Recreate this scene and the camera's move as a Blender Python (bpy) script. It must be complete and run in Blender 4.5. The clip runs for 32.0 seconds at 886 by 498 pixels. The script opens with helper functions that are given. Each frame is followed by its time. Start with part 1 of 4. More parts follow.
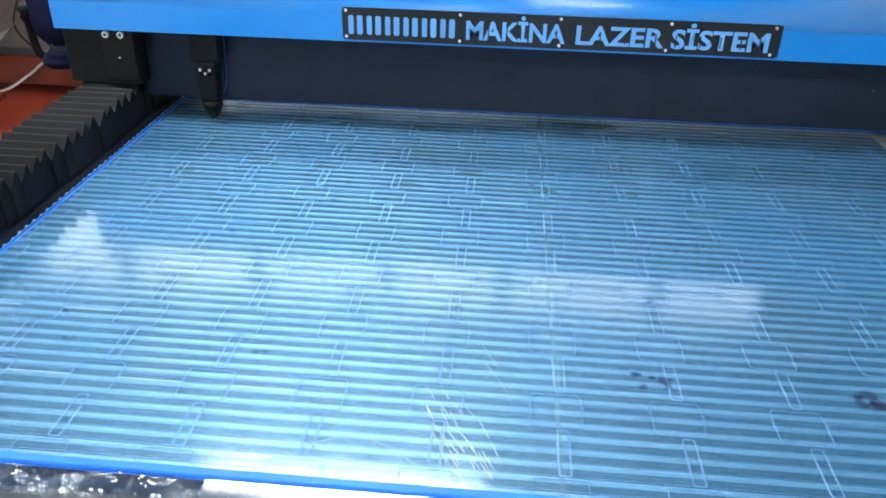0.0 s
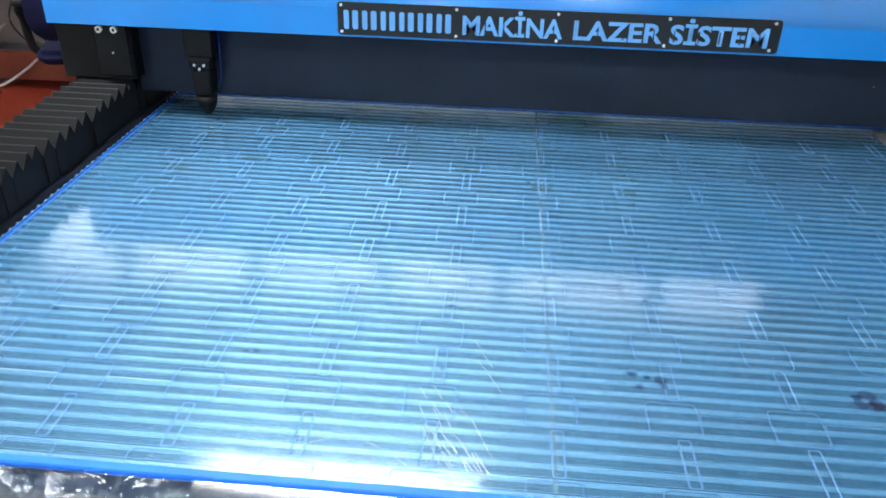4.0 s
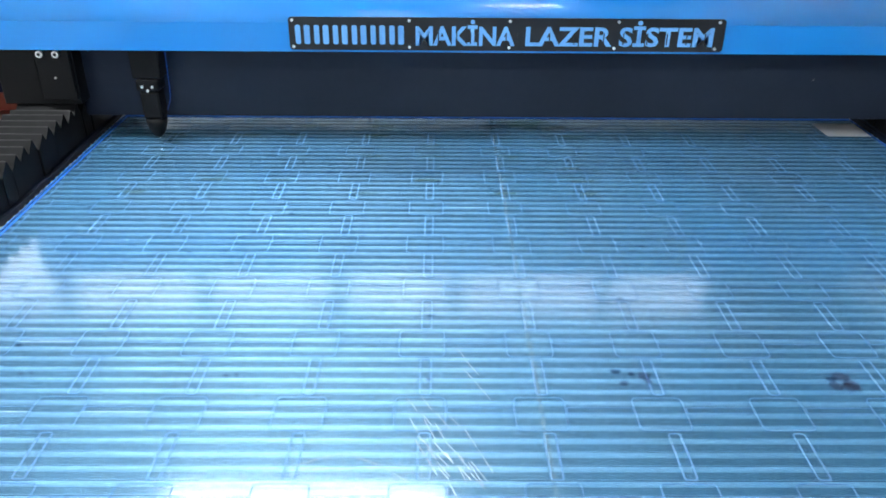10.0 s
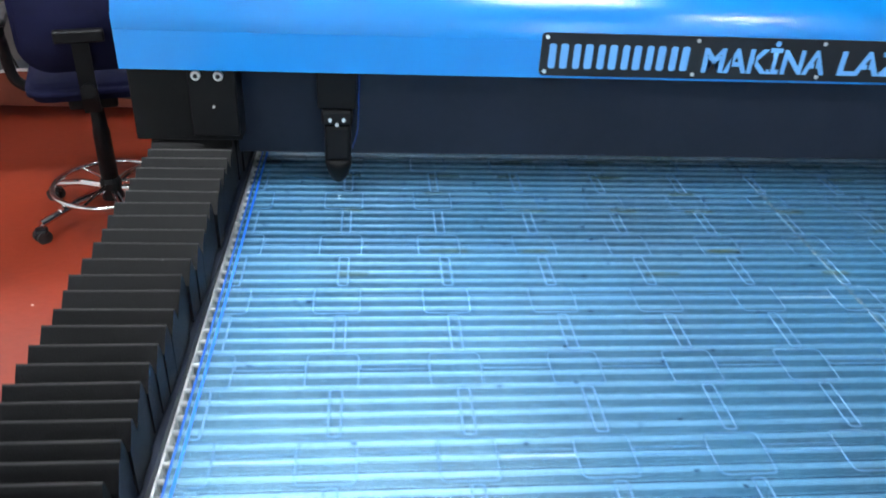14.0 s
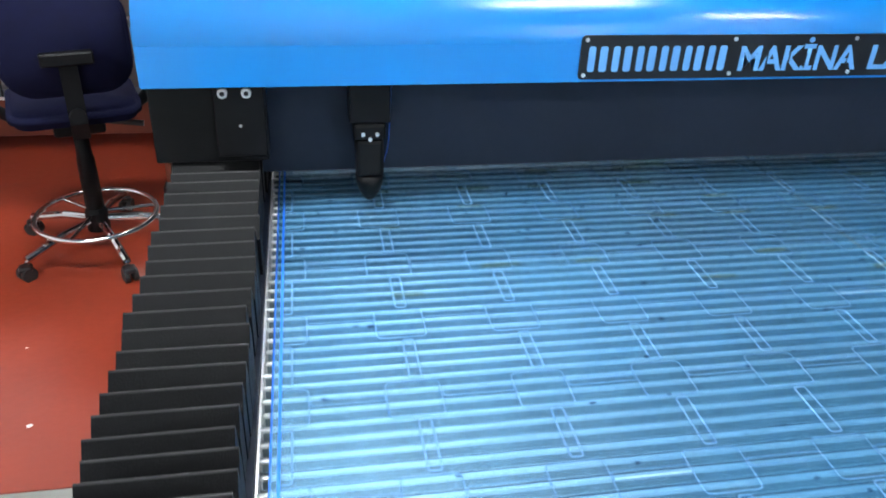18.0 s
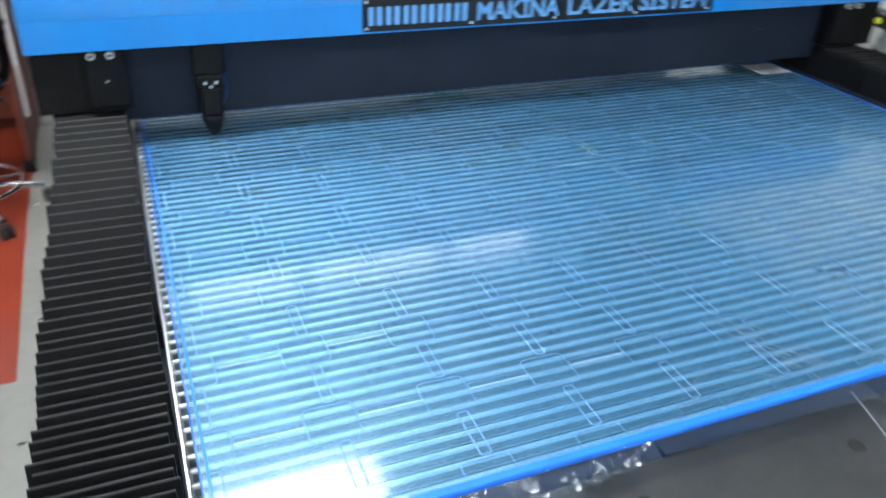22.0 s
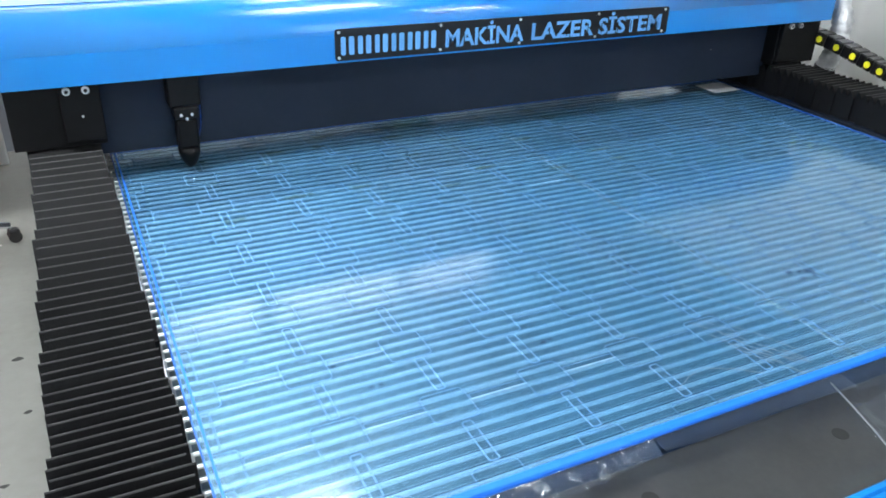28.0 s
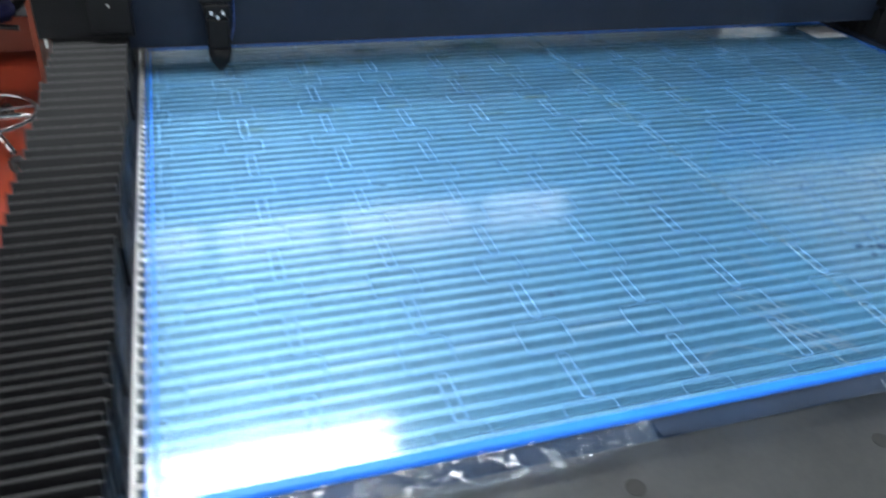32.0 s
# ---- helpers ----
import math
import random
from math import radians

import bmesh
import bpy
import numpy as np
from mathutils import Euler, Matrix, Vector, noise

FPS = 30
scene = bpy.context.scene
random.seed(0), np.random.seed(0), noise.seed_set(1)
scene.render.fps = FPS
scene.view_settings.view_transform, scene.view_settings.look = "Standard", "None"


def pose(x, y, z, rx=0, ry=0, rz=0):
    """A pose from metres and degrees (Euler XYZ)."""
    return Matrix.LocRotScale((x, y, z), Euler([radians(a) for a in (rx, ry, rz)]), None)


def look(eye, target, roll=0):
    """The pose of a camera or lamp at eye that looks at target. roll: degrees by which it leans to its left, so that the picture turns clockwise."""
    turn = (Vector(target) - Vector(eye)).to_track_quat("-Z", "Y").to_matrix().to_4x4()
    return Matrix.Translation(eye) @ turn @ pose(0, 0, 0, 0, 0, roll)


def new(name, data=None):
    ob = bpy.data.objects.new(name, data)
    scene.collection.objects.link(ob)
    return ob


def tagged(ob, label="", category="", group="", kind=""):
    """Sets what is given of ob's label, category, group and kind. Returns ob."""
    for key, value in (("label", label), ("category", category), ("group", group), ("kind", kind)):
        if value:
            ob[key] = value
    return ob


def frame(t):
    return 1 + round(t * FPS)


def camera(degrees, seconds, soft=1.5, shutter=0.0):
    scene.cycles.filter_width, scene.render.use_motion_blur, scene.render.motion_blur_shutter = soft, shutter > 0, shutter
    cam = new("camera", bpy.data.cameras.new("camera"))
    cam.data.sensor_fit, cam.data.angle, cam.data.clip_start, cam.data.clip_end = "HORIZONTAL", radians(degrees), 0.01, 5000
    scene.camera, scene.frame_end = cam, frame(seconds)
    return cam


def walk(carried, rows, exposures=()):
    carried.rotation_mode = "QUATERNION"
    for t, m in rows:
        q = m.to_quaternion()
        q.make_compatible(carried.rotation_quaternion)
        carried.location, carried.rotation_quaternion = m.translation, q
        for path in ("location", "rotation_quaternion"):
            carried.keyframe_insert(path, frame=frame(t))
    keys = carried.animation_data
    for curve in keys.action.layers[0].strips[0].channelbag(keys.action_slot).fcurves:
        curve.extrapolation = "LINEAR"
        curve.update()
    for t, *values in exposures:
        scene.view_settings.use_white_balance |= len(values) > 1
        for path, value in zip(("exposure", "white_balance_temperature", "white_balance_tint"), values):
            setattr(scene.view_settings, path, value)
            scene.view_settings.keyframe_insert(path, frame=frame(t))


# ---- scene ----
cam = camera(59.4, 32.0, soft=1.7, shutter=0.8)
PATH = [
    (0, (1.381, -1.045, 1.784), (1.254, 0.697, 0.809), 1.5),
    (0.5, (1.386, -1.038, 1.778), (1.253, 0.705, 0.808), 1.2),
    (1, (1.389, -1.032, 1.777), (1.252, 0.712, 0.808), 1.4),
    (1.5, (1.39, -1.023, 1.774), (1.264, 0.714, 0.79), 1.3),
    (2, (1.382, -1.018, 1.777), (1.248, 0.716, 0.789), 1.6),
    (2.5, (1.384, -1.015, 1.775), (1.253, 0.717, 0.784), 1.6),
    (3, (1.381, -1.016, 1.779), (1.245, 0.717, 0.79), 1.7),
    (3.5, (1.39, -1.022, 1.775), (1.263, 0.718, 0.796), 1.5),
    (5.5, (1.399, -1.018, 1.783), (1.272, 0.704, 0.774), 1.8),
    (6, (1.408, -1.029, 1.781), (1.309, 0.708, 0.795), 1.4),
    (6.5, (1.406, -1.043, 1.779), (1.315, 0.687, 0.779), 1.4),
    (7, (1.398, -1.03, 1.779), (1.301, 0.701, 0.783), 1.9),
    (7.5, (1.392, -1.02, 1.779), (1.32, 0.711, 0.781), 1.9),
    (8, (1.397, -1.024, 1.781), (1.336, 0.713, 0.793), 1.5),
    (8.5, (1.389, -1.036, 1.779), (1.369, 0.707, 0.797), 2.0),
    (9, (1.364, -1.035, 1.775), (1.353, 0.706, 0.792), 1.7),
    (9.5, (1.335, -1.024, 1.77), (1.347, 0.728, 0.805), 1.0),
    (10, (1.316, -1.021, 1.769), (1.333, 0.735, 0.813), 0.5),
    (10.5, (1.304, -1.015, 1.766), (1.325, 0.747, 0.82), 0.8),
    (11, (1.248, -0.999, 1.756), (1.277, 0.773, 0.83), 1.1),
    (11.5, (1.162, -0.916, 1.734), (1.027, 0.898, 0.903), 0.9),
    (12, (0.909, -0.681, 1.696), (0.674, 1.127, 0.874), 2.0),
    (12.3, (0.752, -0.538, 1.705), (0.498, 1.25, 0.845), 2.7),
    (13, (0.393, -0.427, 1.692), (0.451, 1.349, 0.773), 1.5),
    (13.5, (0.362, -0.341, 1.691), (0.541, 1.389, 0.704), 2.3),
    (14, (0.348, -0.248, 1.731), (0.529, 1.456, 0.699), 3.2),
    (14.5, (0.232, -0.164, 1.699), (0.419, 1.545, 0.678), 2.8),
    (16.5, (0.185, -0.011, 1.664), (0.425, 1.711, 0.675), 4.3),
    (17, (0.155, -0.033, 1.662), (0.409, 1.686, 0.673), 3.7),
    (17.5, (0.094, -0.078, 1.676), (0.421, 1.622, 0.675), 2.6),
    (18, (0.092, -0.142, 1.678), (0.417, 1.564, 0.684), 2.5),
    (18.6, (0.138, -0.311, 1.703), (0.505, 1.37, 0.684), 3.2),
    (19, (0.066, -0.53, 1.759), (0.493, 1.158, 0.775), 3.0),
    (19.4, (-0.048, -0.628, 1.749), (0.46, 1.023, 0.741), 2.0),
    (19.5, (-0.079, -0.657, 1.775), (0.456, 0.973, 0.746), 2.1),
    (20, (-0.083, -0.766, 1.782), (0.477, 0.892, 0.813), 2.0),
    (20.5, (0.023, -0.852, 1.807), (0.543, 0.814, 0.83), 1.8),
    (21, (0.063, -0.918, 1.798), (0.554, 0.749, 0.808), 1.2),
    (21.5, (0.076, -0.94, 1.788), (0.65, 0.668, 0.747), 2.5),
    (22, (-0.009, -0.937, 1.804), (0.671, 0.652, 0.8), 2.6),
    (22.5, (-0.226, -0.88, 1.788), (0.726, 0.576, 0.801), 1.8),
    (23, (-0.28, -0.876, 1.801), (0.676, 0.59, 0.833), 2.0),
    (23.5, (-0.213, -0.894, 1.787), (0.693, 0.616, 0.839), 2.5),
    (24, (-0.168, -0.925, 1.798), (0.688, 0.618, 0.856), 1.8),
    (24.5, (-0.145, -0.94, 1.8), (0.661, 0.641, 0.877), 1.2),
    (25, (-0.123, -0.953, 1.793), (0.664, 0.636, 0.867), 0.8),
    (25.5, (-0.112, -0.963, 1.801), (0.713, 0.601, 0.865), 1.8),
    (27.5, (-0.121, -0.97, 1.797), (0.679, 0.615, 0.876), 1.9),
    (28, (-0.119, -0.954, 1.793), (0.684, 0.624, 0.862), 2.0),
    (28.5, (-0.117, -0.951, 1.792), (0.677, 0.628, 0.856), 1.7),
    (29, (-0.121, -0.963, 1.795), (0.681, 0.619, 0.87), 1.8),
    (29.5, (-0.119, -0.976, 1.793), (0.684, 0.602, 0.863), 1.7),
    (30, (-0.113, -0.977, 1.791), (0.683, 0.602, 0.856), 1.4),
    (30.5, (-0.116, -0.949, 1.785), (0.654, 0.621, 0.814), 1.6),
    (31, (-0.089, -0.936, 1.773), (0.628, 0.656, 0.798), 0.9),
    (31.5, (-0.042, -0.911, 1.763), (0.592, 0.719, 0.792), 2.9),
    (32, (0.135, -0.867, 1.697), (0.708, 0.712, 0.612), 4.2),
    (32.1, (0.185, -0.859, 1.630), (0.748, 0.735, 0.559), 4.0),
]
walk(cam, [(t, look(eye, target, roll)) for t, eye, target, roll in PATH])

# ---- world and light ----
world = bpy.data.worlds.new("sky")
scene.world = world
world.use_nodes = True
wn = world.node_tree.nodes
sky = wn.new("ShaderNodeTexSky")
sky.sky_type = "NISHITA"
sky.sun_disc = False
sky.sun_elevation = radians(38)
sky.sun_rotation = radians(200)
world.node_tree.links.new(sky.outputs[0], wn["Background"].inputs[0])
wn["Background"].inputs[1].default_value = 0.12
sun = new("sun", bpy.data.lights.new("sun", "SUN"))
sun.data.energy = 1.0
sun.data.angle = radians(10)
sun.matrix_world = look((0, -10, 12), (0, 0, 0))


def area_lamp(name, eye, target, w, h, watts, colour=(1, 1, 1)):
    lamp = new(name, bpy.data.lights.new(name, "AREA"))
    lamp.data.shape, lamp.data.size, lamp.data.size_y = "RECTANGLE", w, h
    lamp.data.energy, lamp.data.color = watts, colour
    lamp.matrix_world = look(eye, target)
    return lamp


CEIL = 5.3
BACK = 6.8
LAMP = 4.6  # height at which the tube lamps hang
WINS = [(-4.02, -3.07), (-2.91, -1.45), (-1.34, 0.12), (0.22, 1.48), (1.585, 3.23), (3.33, 4.48)]
WZ0, WZ1 = 3.0, 4.7
for wa, wb in WINS:
    area_lamp("window_light", ((wa + wb) / 2, BACK - 0.06, 3.85), ((wa + wb) / 2, 0, 2.6), wb - wa - 0.06, 1.58, 11.0 * (wb - wa), (0.88, 0.92, 1.0))
for k in range(4):
    area_lamp("tube_light", (0.25, 3.195 + 0.15 * k, LAMP - 0.2), (0.25, 3.195 + 0.15 * k, 0), 2.3, 0.06, 4.6, (0.88, 0.95, 1.0))
# two added fill lamps, no known source: overhead for the rear bed, one in front
for lx, ly, watts in ((-0.7, 0.7, 72), (2.6, -2.6, 16)):
    area_lamp("tube_light", (lx, ly, LAMP - 0.2), (lx, ly, 0), 2.3, 0.55, watts, (0.88, 0.95, 1.0))
# added fill from the front left, no opening there; brightens the far bed
area_lamp("doorway_light", (-1.6, -4.5, 1.7), (-0.6, 0, 1.0), 3.6, 2.4, 90, (0.80, 0.92, 1.0))


# ---- materials ----
def material(name, colour, rough=0.5, metal=0.0, vary=0.12, scale=8.0, bump=0.0, bump_scale=60.0, coat=0.0, fine=0.05, spec=0.5, per_object=0.0):
    m = bpy.data.materials.new(name)
    m.use_nodes = True
    nt = m.node_tree
    bsdf = nt.nodes["Principled BSDF"]
    tc = nt.nodes.new("ShaderNodeTexCoord")
    big = nt.nodes.new("ShaderNodeTexNoise")
    big.inputs["Scale"].default_value, big.inputs["Detail"].default_value = scale, 5
    small = nt.nodes.new("ShaderNodeTexNoise")
    small.inputs["Scale"].default_value, small.inputs["Detail"].default_value = scale * 14, 3
    nt.links.new(tc.outputs["Object"], big.inputs["Vector"])
    nt.links.new(tc.outputs["Object"], small.inputs["Vector"])
    add = nt.nodes.new("ShaderNodeMath")
    add.operation = "MULTIPLY_ADD"
    nt.links.new(small.outputs[0], add.inputs[0])
    add.inputs[1].default_value = fine / max(vary, 1e-3)
    nt.links.new(big.outputs[0], add.inputs[2])
    rng = nt.nodes.new("ShaderNodeMapRange")
    rng.inputs[1].default_value, rng.inputs[2].default_value = 0.3, 0.75
    rng.inputs[3].default_value, rng.inputs[4].default_value = 1 - vary, 1 + vary
    nt.links.new(add.outputs[0], rng.inputs[0])
    mul = nt.nodes.new("ShaderNodeVectorMath")
    mul.operation = "SCALE"
    mul.inputs[0].default_value = colour[:3]
    nt.links.new(rng.outputs[0], mul.inputs["Scale"])
    out = mul.outputs[0]
    if per_object:
        info = nt.nodes.new("ShaderNodeObjectInfo")
        r2 = nt.nodes.new("ShaderNodeMapRange")
        r2.inputs[3].default_value, r2.inputs[4].default_value = 1 - per_object, 1 + per_object
        nt.links.new(info.outputs["Random"], r2.inputs[0])
        m2 = nt.nodes.new("ShaderNodeVectorMath")
        m2.operation = "SCALE"
        nt.links.new(out, m2.inputs[0])
        nt.links.new(r2.outputs[0], m2.inputs["Scale"])
        out = m2.outputs[0]
    nt.links.new(out, bsdf.inputs["Base Color"])
    rr = nt.nodes.new("ShaderNodeMapRange")
    rr.inputs[3].default_value, rr.inputs[4].default_value = max(0.02, rough * 0.85), min(1, rough * 1.2)
    nt.links.new(big.outputs[0], rr.inputs[0])
    nt.links.new(rr.outputs[0], bsdf.inputs["Roughness"])
    bsdf.inputs["Metallic"].default_value = metal
    bsdf.inputs["Coat Weight"].default_value = coat
    bsdf.inputs["Coat Roughness"].default_value = 0.2
    bsdf.inputs["Specular IOR Level"].default_value = spec
    if bump:
        bt = nt.nodes.new("ShaderNodeTexNoise")
        bt.inputs["Scale"].default_value, bt.inputs["Detail"].default_value = bump_scale, 4
        nt.links.new(tc.outputs["Object"], bt.inputs["Vector"])
        bn = nt.nodes.new("ShaderNodeBump")
        bn.inputs["Strength"].default_value, bn.inputs["Distance"].default_value = bump, 0.01
        nt.links.new(bt.outputs[0], bn.inputs["Height"])
        nt.links.new(bn.outputs[0], bsdf.inputs["Normal"])
    return m


def clear_plastic(name, tint, haze, rough, haze_colour=(0.75, 0.86, 0.95), bump=0.0, bump_scale=3.0, ior=1.49, sheen=0.0):
    """Clear tinted sheet: see-through body, a little milky haze, glossy face."""
    m = bpy.data.materials.new(name)
    m.use_nodes = True
    nt = m.node_tree
    nt.nodes.remove(nt.nodes["Principled BSDF"])
    out = nt.nodes["Material Output"]
    tr = nt.nodes.new("ShaderNodeBsdfTransparent")
    tr.inputs[0].default_value = (*tint, 1)
    df = nt.nodes.new("ShaderNodeBsdfDiffuse")
    df.inputs[0].default_value = (*haze_colour, 1)
    gl = nt.nodes.new("ShaderNodeBsdfGlossy")
    gl.inputs["Roughness"].default_value = rough
    lw = nt.nodes.new("ShaderNodeLayerWeight")
    pw = nt.nodes.new("ShaderNodeMath")
    pw.operation = "POWER"
    pw.inputs[1].default_value = 5.0
    nt.links.new(lw.outputs["Facing"], pw.inputs[0])
    fr = nt.nodes.new("ShaderNodeMath")
    fr.operation = "MULTIPLY_ADD"
    f0 = ((ior - 1) / (ior + 1)) ** 2
    nt.links.new(pw.outputs[0], fr.inputs[0])
    fr.inputs[1].default_value, fr.inputs[2].default_value = (1 - f0, f0) if ior > 1.02 else (0, 0)
    tc = nt.nodes.new("ShaderNodeTexCoord")
    n1 = nt.nodes.new("ShaderNodeTexNoise")
    n1.inputs["Scale"].default_value, n1.inputs["Detail"].default_value = 2.2, 6
    nt.links.new(tc.outputs["Object"], n1.inputs["Vector"])
    hz = nt.nodes.new("ShaderNodeMapRange")
    hz.inputs[1].default_value, hz.inputs[2].default_value = 0.3, 0.7
    hz.inputs[3].default_value, hz.inputs[4].default_value = haze * 0.6, haze * 1.4
    nt.links.new(n1.outputs[0], hz.inputs[0])
    a = nt.nodes.new("ShaderNodeMixShader")
    b = nt.nodes.new("ShaderNodeMixShader")
    nt.links.new(hz.outputs[0], a.inputs[0])
    nt.links.new(tr.outputs[0], a.inputs[1])
    nt.links.new(df.outputs[0], a.inputs[2])
    nt.links.new(fr.outputs[0], b.inputs[0])
    nt.links.new(a.outputs[0], b.inputs[1])
    nt.links.new(gl.outputs[0], b.inputs[2])
    face = b.outputs[0]
    if sheen:
        g2 = nt.nodes.new("ShaderNodeBsdfGlossy")
        g2.inputs["Roughness"].default_value = 0.42
        g2.inputs[0].default_value = (0.52, 0.82, 1.0, 1)
        gm = nt.nodes.new("ShaderNodeMixShader")
        gm.inputs[0].default_value = sheen
        nt.links.new(face, gm.inputs[1])
        nt.links.new(g2.outputs[0], gm.inputs[2])
        face = gm.outputs[0]
    nt.links.new(face, out.inputs[0])
    if bump:
        n2 = nt.nodes.new("ShaderNodeTexNoise")
        n2.inputs["Scale"].default_value, n2.inputs["Detail"].default_value = bump_scale, 2
        nt.links.new(tc.outputs["Object"], n2.inputs["Vector"])
        bn = nt.nodes.new("ShaderNodeBump")
        bn.inputs["Strength"].default_value, bn.inputs["Distance"].default_value = bump, 0.01
        nt.links.new(n2.outputs[0], bn.inputs["Height"])
        for s in (gl, lw):
            nt.links.new(bn.outputs[0], s.inputs["Normal"])
    return m


def glow(name, colour, strength):
    m = bpy.data.materials.new(name)
    m.use_nodes = True
    b = m.node_tree.nodes["Principled BSDF"]
    b.inputs["Base Color"].default_value = (*colour, 1)
    b.inputs["Emission Color"].default_value = (*colour, 1)
    b.inputs["Emission Strength"].default_value = strength
    return m


BLUE = material("blue_powder_coat", (0.002, 0.205, 0.61), 0.3, vary=0.05, scale=3, bump=0.02, bump_scale=240, coat=0.8, spec=0.5)
BLACK = material("black_coated_steel", (0.011, 0.0165, 0.030), 0.5, vary=0.2, scale=3, bump=0.03, bump_scale=200, spec=0.2)
BLACK_GLOSS = material("black_plastic", (0.007, 0.007, 0.009), 0.3, vary=0.15, scale=10)
BELLOW = material("black_bellows_cloth", (0.0042, 0.0043, 0.005), 0.55, vary=0.2, scale=9, bump=0.1, bump_scale=300, spec=0.14)
MATT = material("matt_black_anodised", (0.004, 0.0042, 0.005), 0.5, vary=0.2, scale=20, spec=0.18)
BELLOW_EDGE = material("black_bellows_seam", (0.009, 0.009, 0.010), 0.45, vary=0.2, scale=20)
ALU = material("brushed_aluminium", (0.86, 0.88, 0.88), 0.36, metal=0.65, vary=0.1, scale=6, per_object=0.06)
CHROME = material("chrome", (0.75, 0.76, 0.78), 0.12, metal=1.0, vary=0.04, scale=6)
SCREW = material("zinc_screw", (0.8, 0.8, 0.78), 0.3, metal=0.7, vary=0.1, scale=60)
# darker aluminium: the shade between the bars is put into its colour
SHADED_ALU = material("gap_shaded_aluminium", (0.28, 0.32, 0.34), 0.5, metal=0.25, vary=0.3, scale=9, per_object=0.1)
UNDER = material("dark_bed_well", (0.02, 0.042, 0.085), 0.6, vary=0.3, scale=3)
ACRYLIC = clear_plastic("clear_acrylic", (0.74, 0.88, 0.97), 0.125, 0.09, (0.10, 0.45, 0.80), bump=0.03, bump_scale=2.2, sheen=0.09)
EDGE = material("blue_sheet_edge", (0.015, 0.15, 0.65), 0.35, vary=0.2, scale=12)
AIRLINE = material("dark_blue_tube", (0.004, 0.045, 0.25), 0.3, vary=0.1, scale=20)
TAPE = material("blue_masking_tape", (0.006, 0.18, 0.82), 0.5, vary=0.1, scale=12, bump=0.05, bump_scale=90)
KERF = clear_plastic("frosted_cut_edge", (0.75, 0.87, 1.0), 0.5, 0.35, (0.26, 0.46, 0.70), ior=1.0)
KERF_BRIGHT = material("bright_cut_edge", (0.62, 0.80, 0.92), 0.2, vary=0.05, scale=20, spec=1.0)
BURN = clear_plastic("brown_burn_mark", (0.9, 0.89, 0.93), 0.10, 0.5, (0.1, 0.09, 0.12), ior=1.0)
SMUDGE = clear_plastic("scorched_smudge", (0.74, 0.78, 0.85), 0.11, 0.4, (0.04, 0.05, 0.08), ior=1.0)
OLIVE = clear_plastic("olive_residue", (0.96, 0.97, 0.91), 0.08, 0.4, (0.4, 0.45, 0.3), ior=1.0)
SCRATCH = clear_plastic("white_scratch", (0.95, 0.97, 1.0), 0.12, 0.38, (0.8, 0.9, 1.0), ior=3.0)
FILM = clear_plastic("clear_wrap_film", (0.92, 0.95, 0.99), 0.07, 0.06, (0.50, 0.64, 0.88), bump=1.0, bump_scale=30, ior=1.75)
FILM_LOOSE = clear_plastic("loose_wrap_film", (0.95, 0.97, 0.99), 0.03, 0.08, (0.50, 0.60, 0.75), bump=0.4, bump_scale=12, ior=1.35)
FILM_TAUT = clear_plastic("taut_wrap_film", (0.92, 0.95, 0.99), 0.05, 0.05, (0.50, 0.64, 0.88), ior=2.6)
STEEL = material("grey_steel_tray", (0.085, 0.088, 0.09), 0.38, metal=0.6, vary=0.25, scale=4, bump=0.02, bump_scale=150)
PAPER = material("white_paper", (0.85, 0.86, 0.88), 0.7, vary=0.05, scale=12)
RED = material("red_floor_paint", (0.23, 0.030, 0.013), 0.35, vary=0.14, scale=2.2, bump=0.06, bump_scale=40)
CONCRETE = material("grey_concrete", (0.23, 0.23, 0.212), 0.55, vary=0.18, scale=1.6, bump=0.1, bump_scale=50)
DARKWALL = material("dark_grey_wall_paint", (0.12, 0.125, 0.14), 0.75, vary=0.1, scale=1.2, bump=0.05, bump_scale=80)
GREYWALL = material("grey_wall_paint", (0.34, 0.37, 0.41), 0.75, vary=0.08, scale=1.2, bump=0.05, bump_scale=80)
DARKROOF = material("grey_roof_sheet", (0.13, 0.135, 0.15), 0.7, vary=0.12, scale=1.0)
WALL = material("white_wall_paint", (0.78, 0.79, 0.78), 0.7, vary=0.05, scale=1.2, bump=0.05, bump_scale=80)
CURTAIN = material("white_pvc_curtain", (0.84, 0.85, 0.83), 0.45, vary=0.06, scale=1.5)
WOOD = material("red_brown_wood", (0.2, 0.045, 0.022), 0.4, vary=0.2, scale=5, bump=0.05, bump_scale=60)
TABLETOP = material("red_laminate_top", (0.48, 0.08, 0.06), 0.35, vary=0.12, scale=5)
NAVY = material("navy_chair_cloth", (0.006, 0.007, 0.026), 0.85, vary=0.2, scale=16, bump=0.2, bump_scale=400, spec=0.1)
DULL = material("dull_grey_plastic", (0.36, 0.36, 0.35), 0.5, vary=0.12, scale=10)
WHITE_PLASTIC = material("white_plastic", (0.8, 0.8, 0.79), 0.4, vary=0.05, scale=12)
HOSE = material("grey_foil_hose", (0.6, 0.61, 0.62), 0.3, metal=0.6, vary=0.2, scale=30, bump=0.4, bump_scale=90)
YELLOW = material("yellow_plastic_plug", (0.75, 0.72, 0.03), 0.4, vary=0.08, scale=40)
GREEN = material("green_glazed_bowl", (0.03, 0.075, 0.012), 0.15, vary=0.4, scale=9, coat=0.5)
RUBBER = material("black_rubber", (0.02, 0.02, 0.02), 0.6, vary=0.2, scale=20)
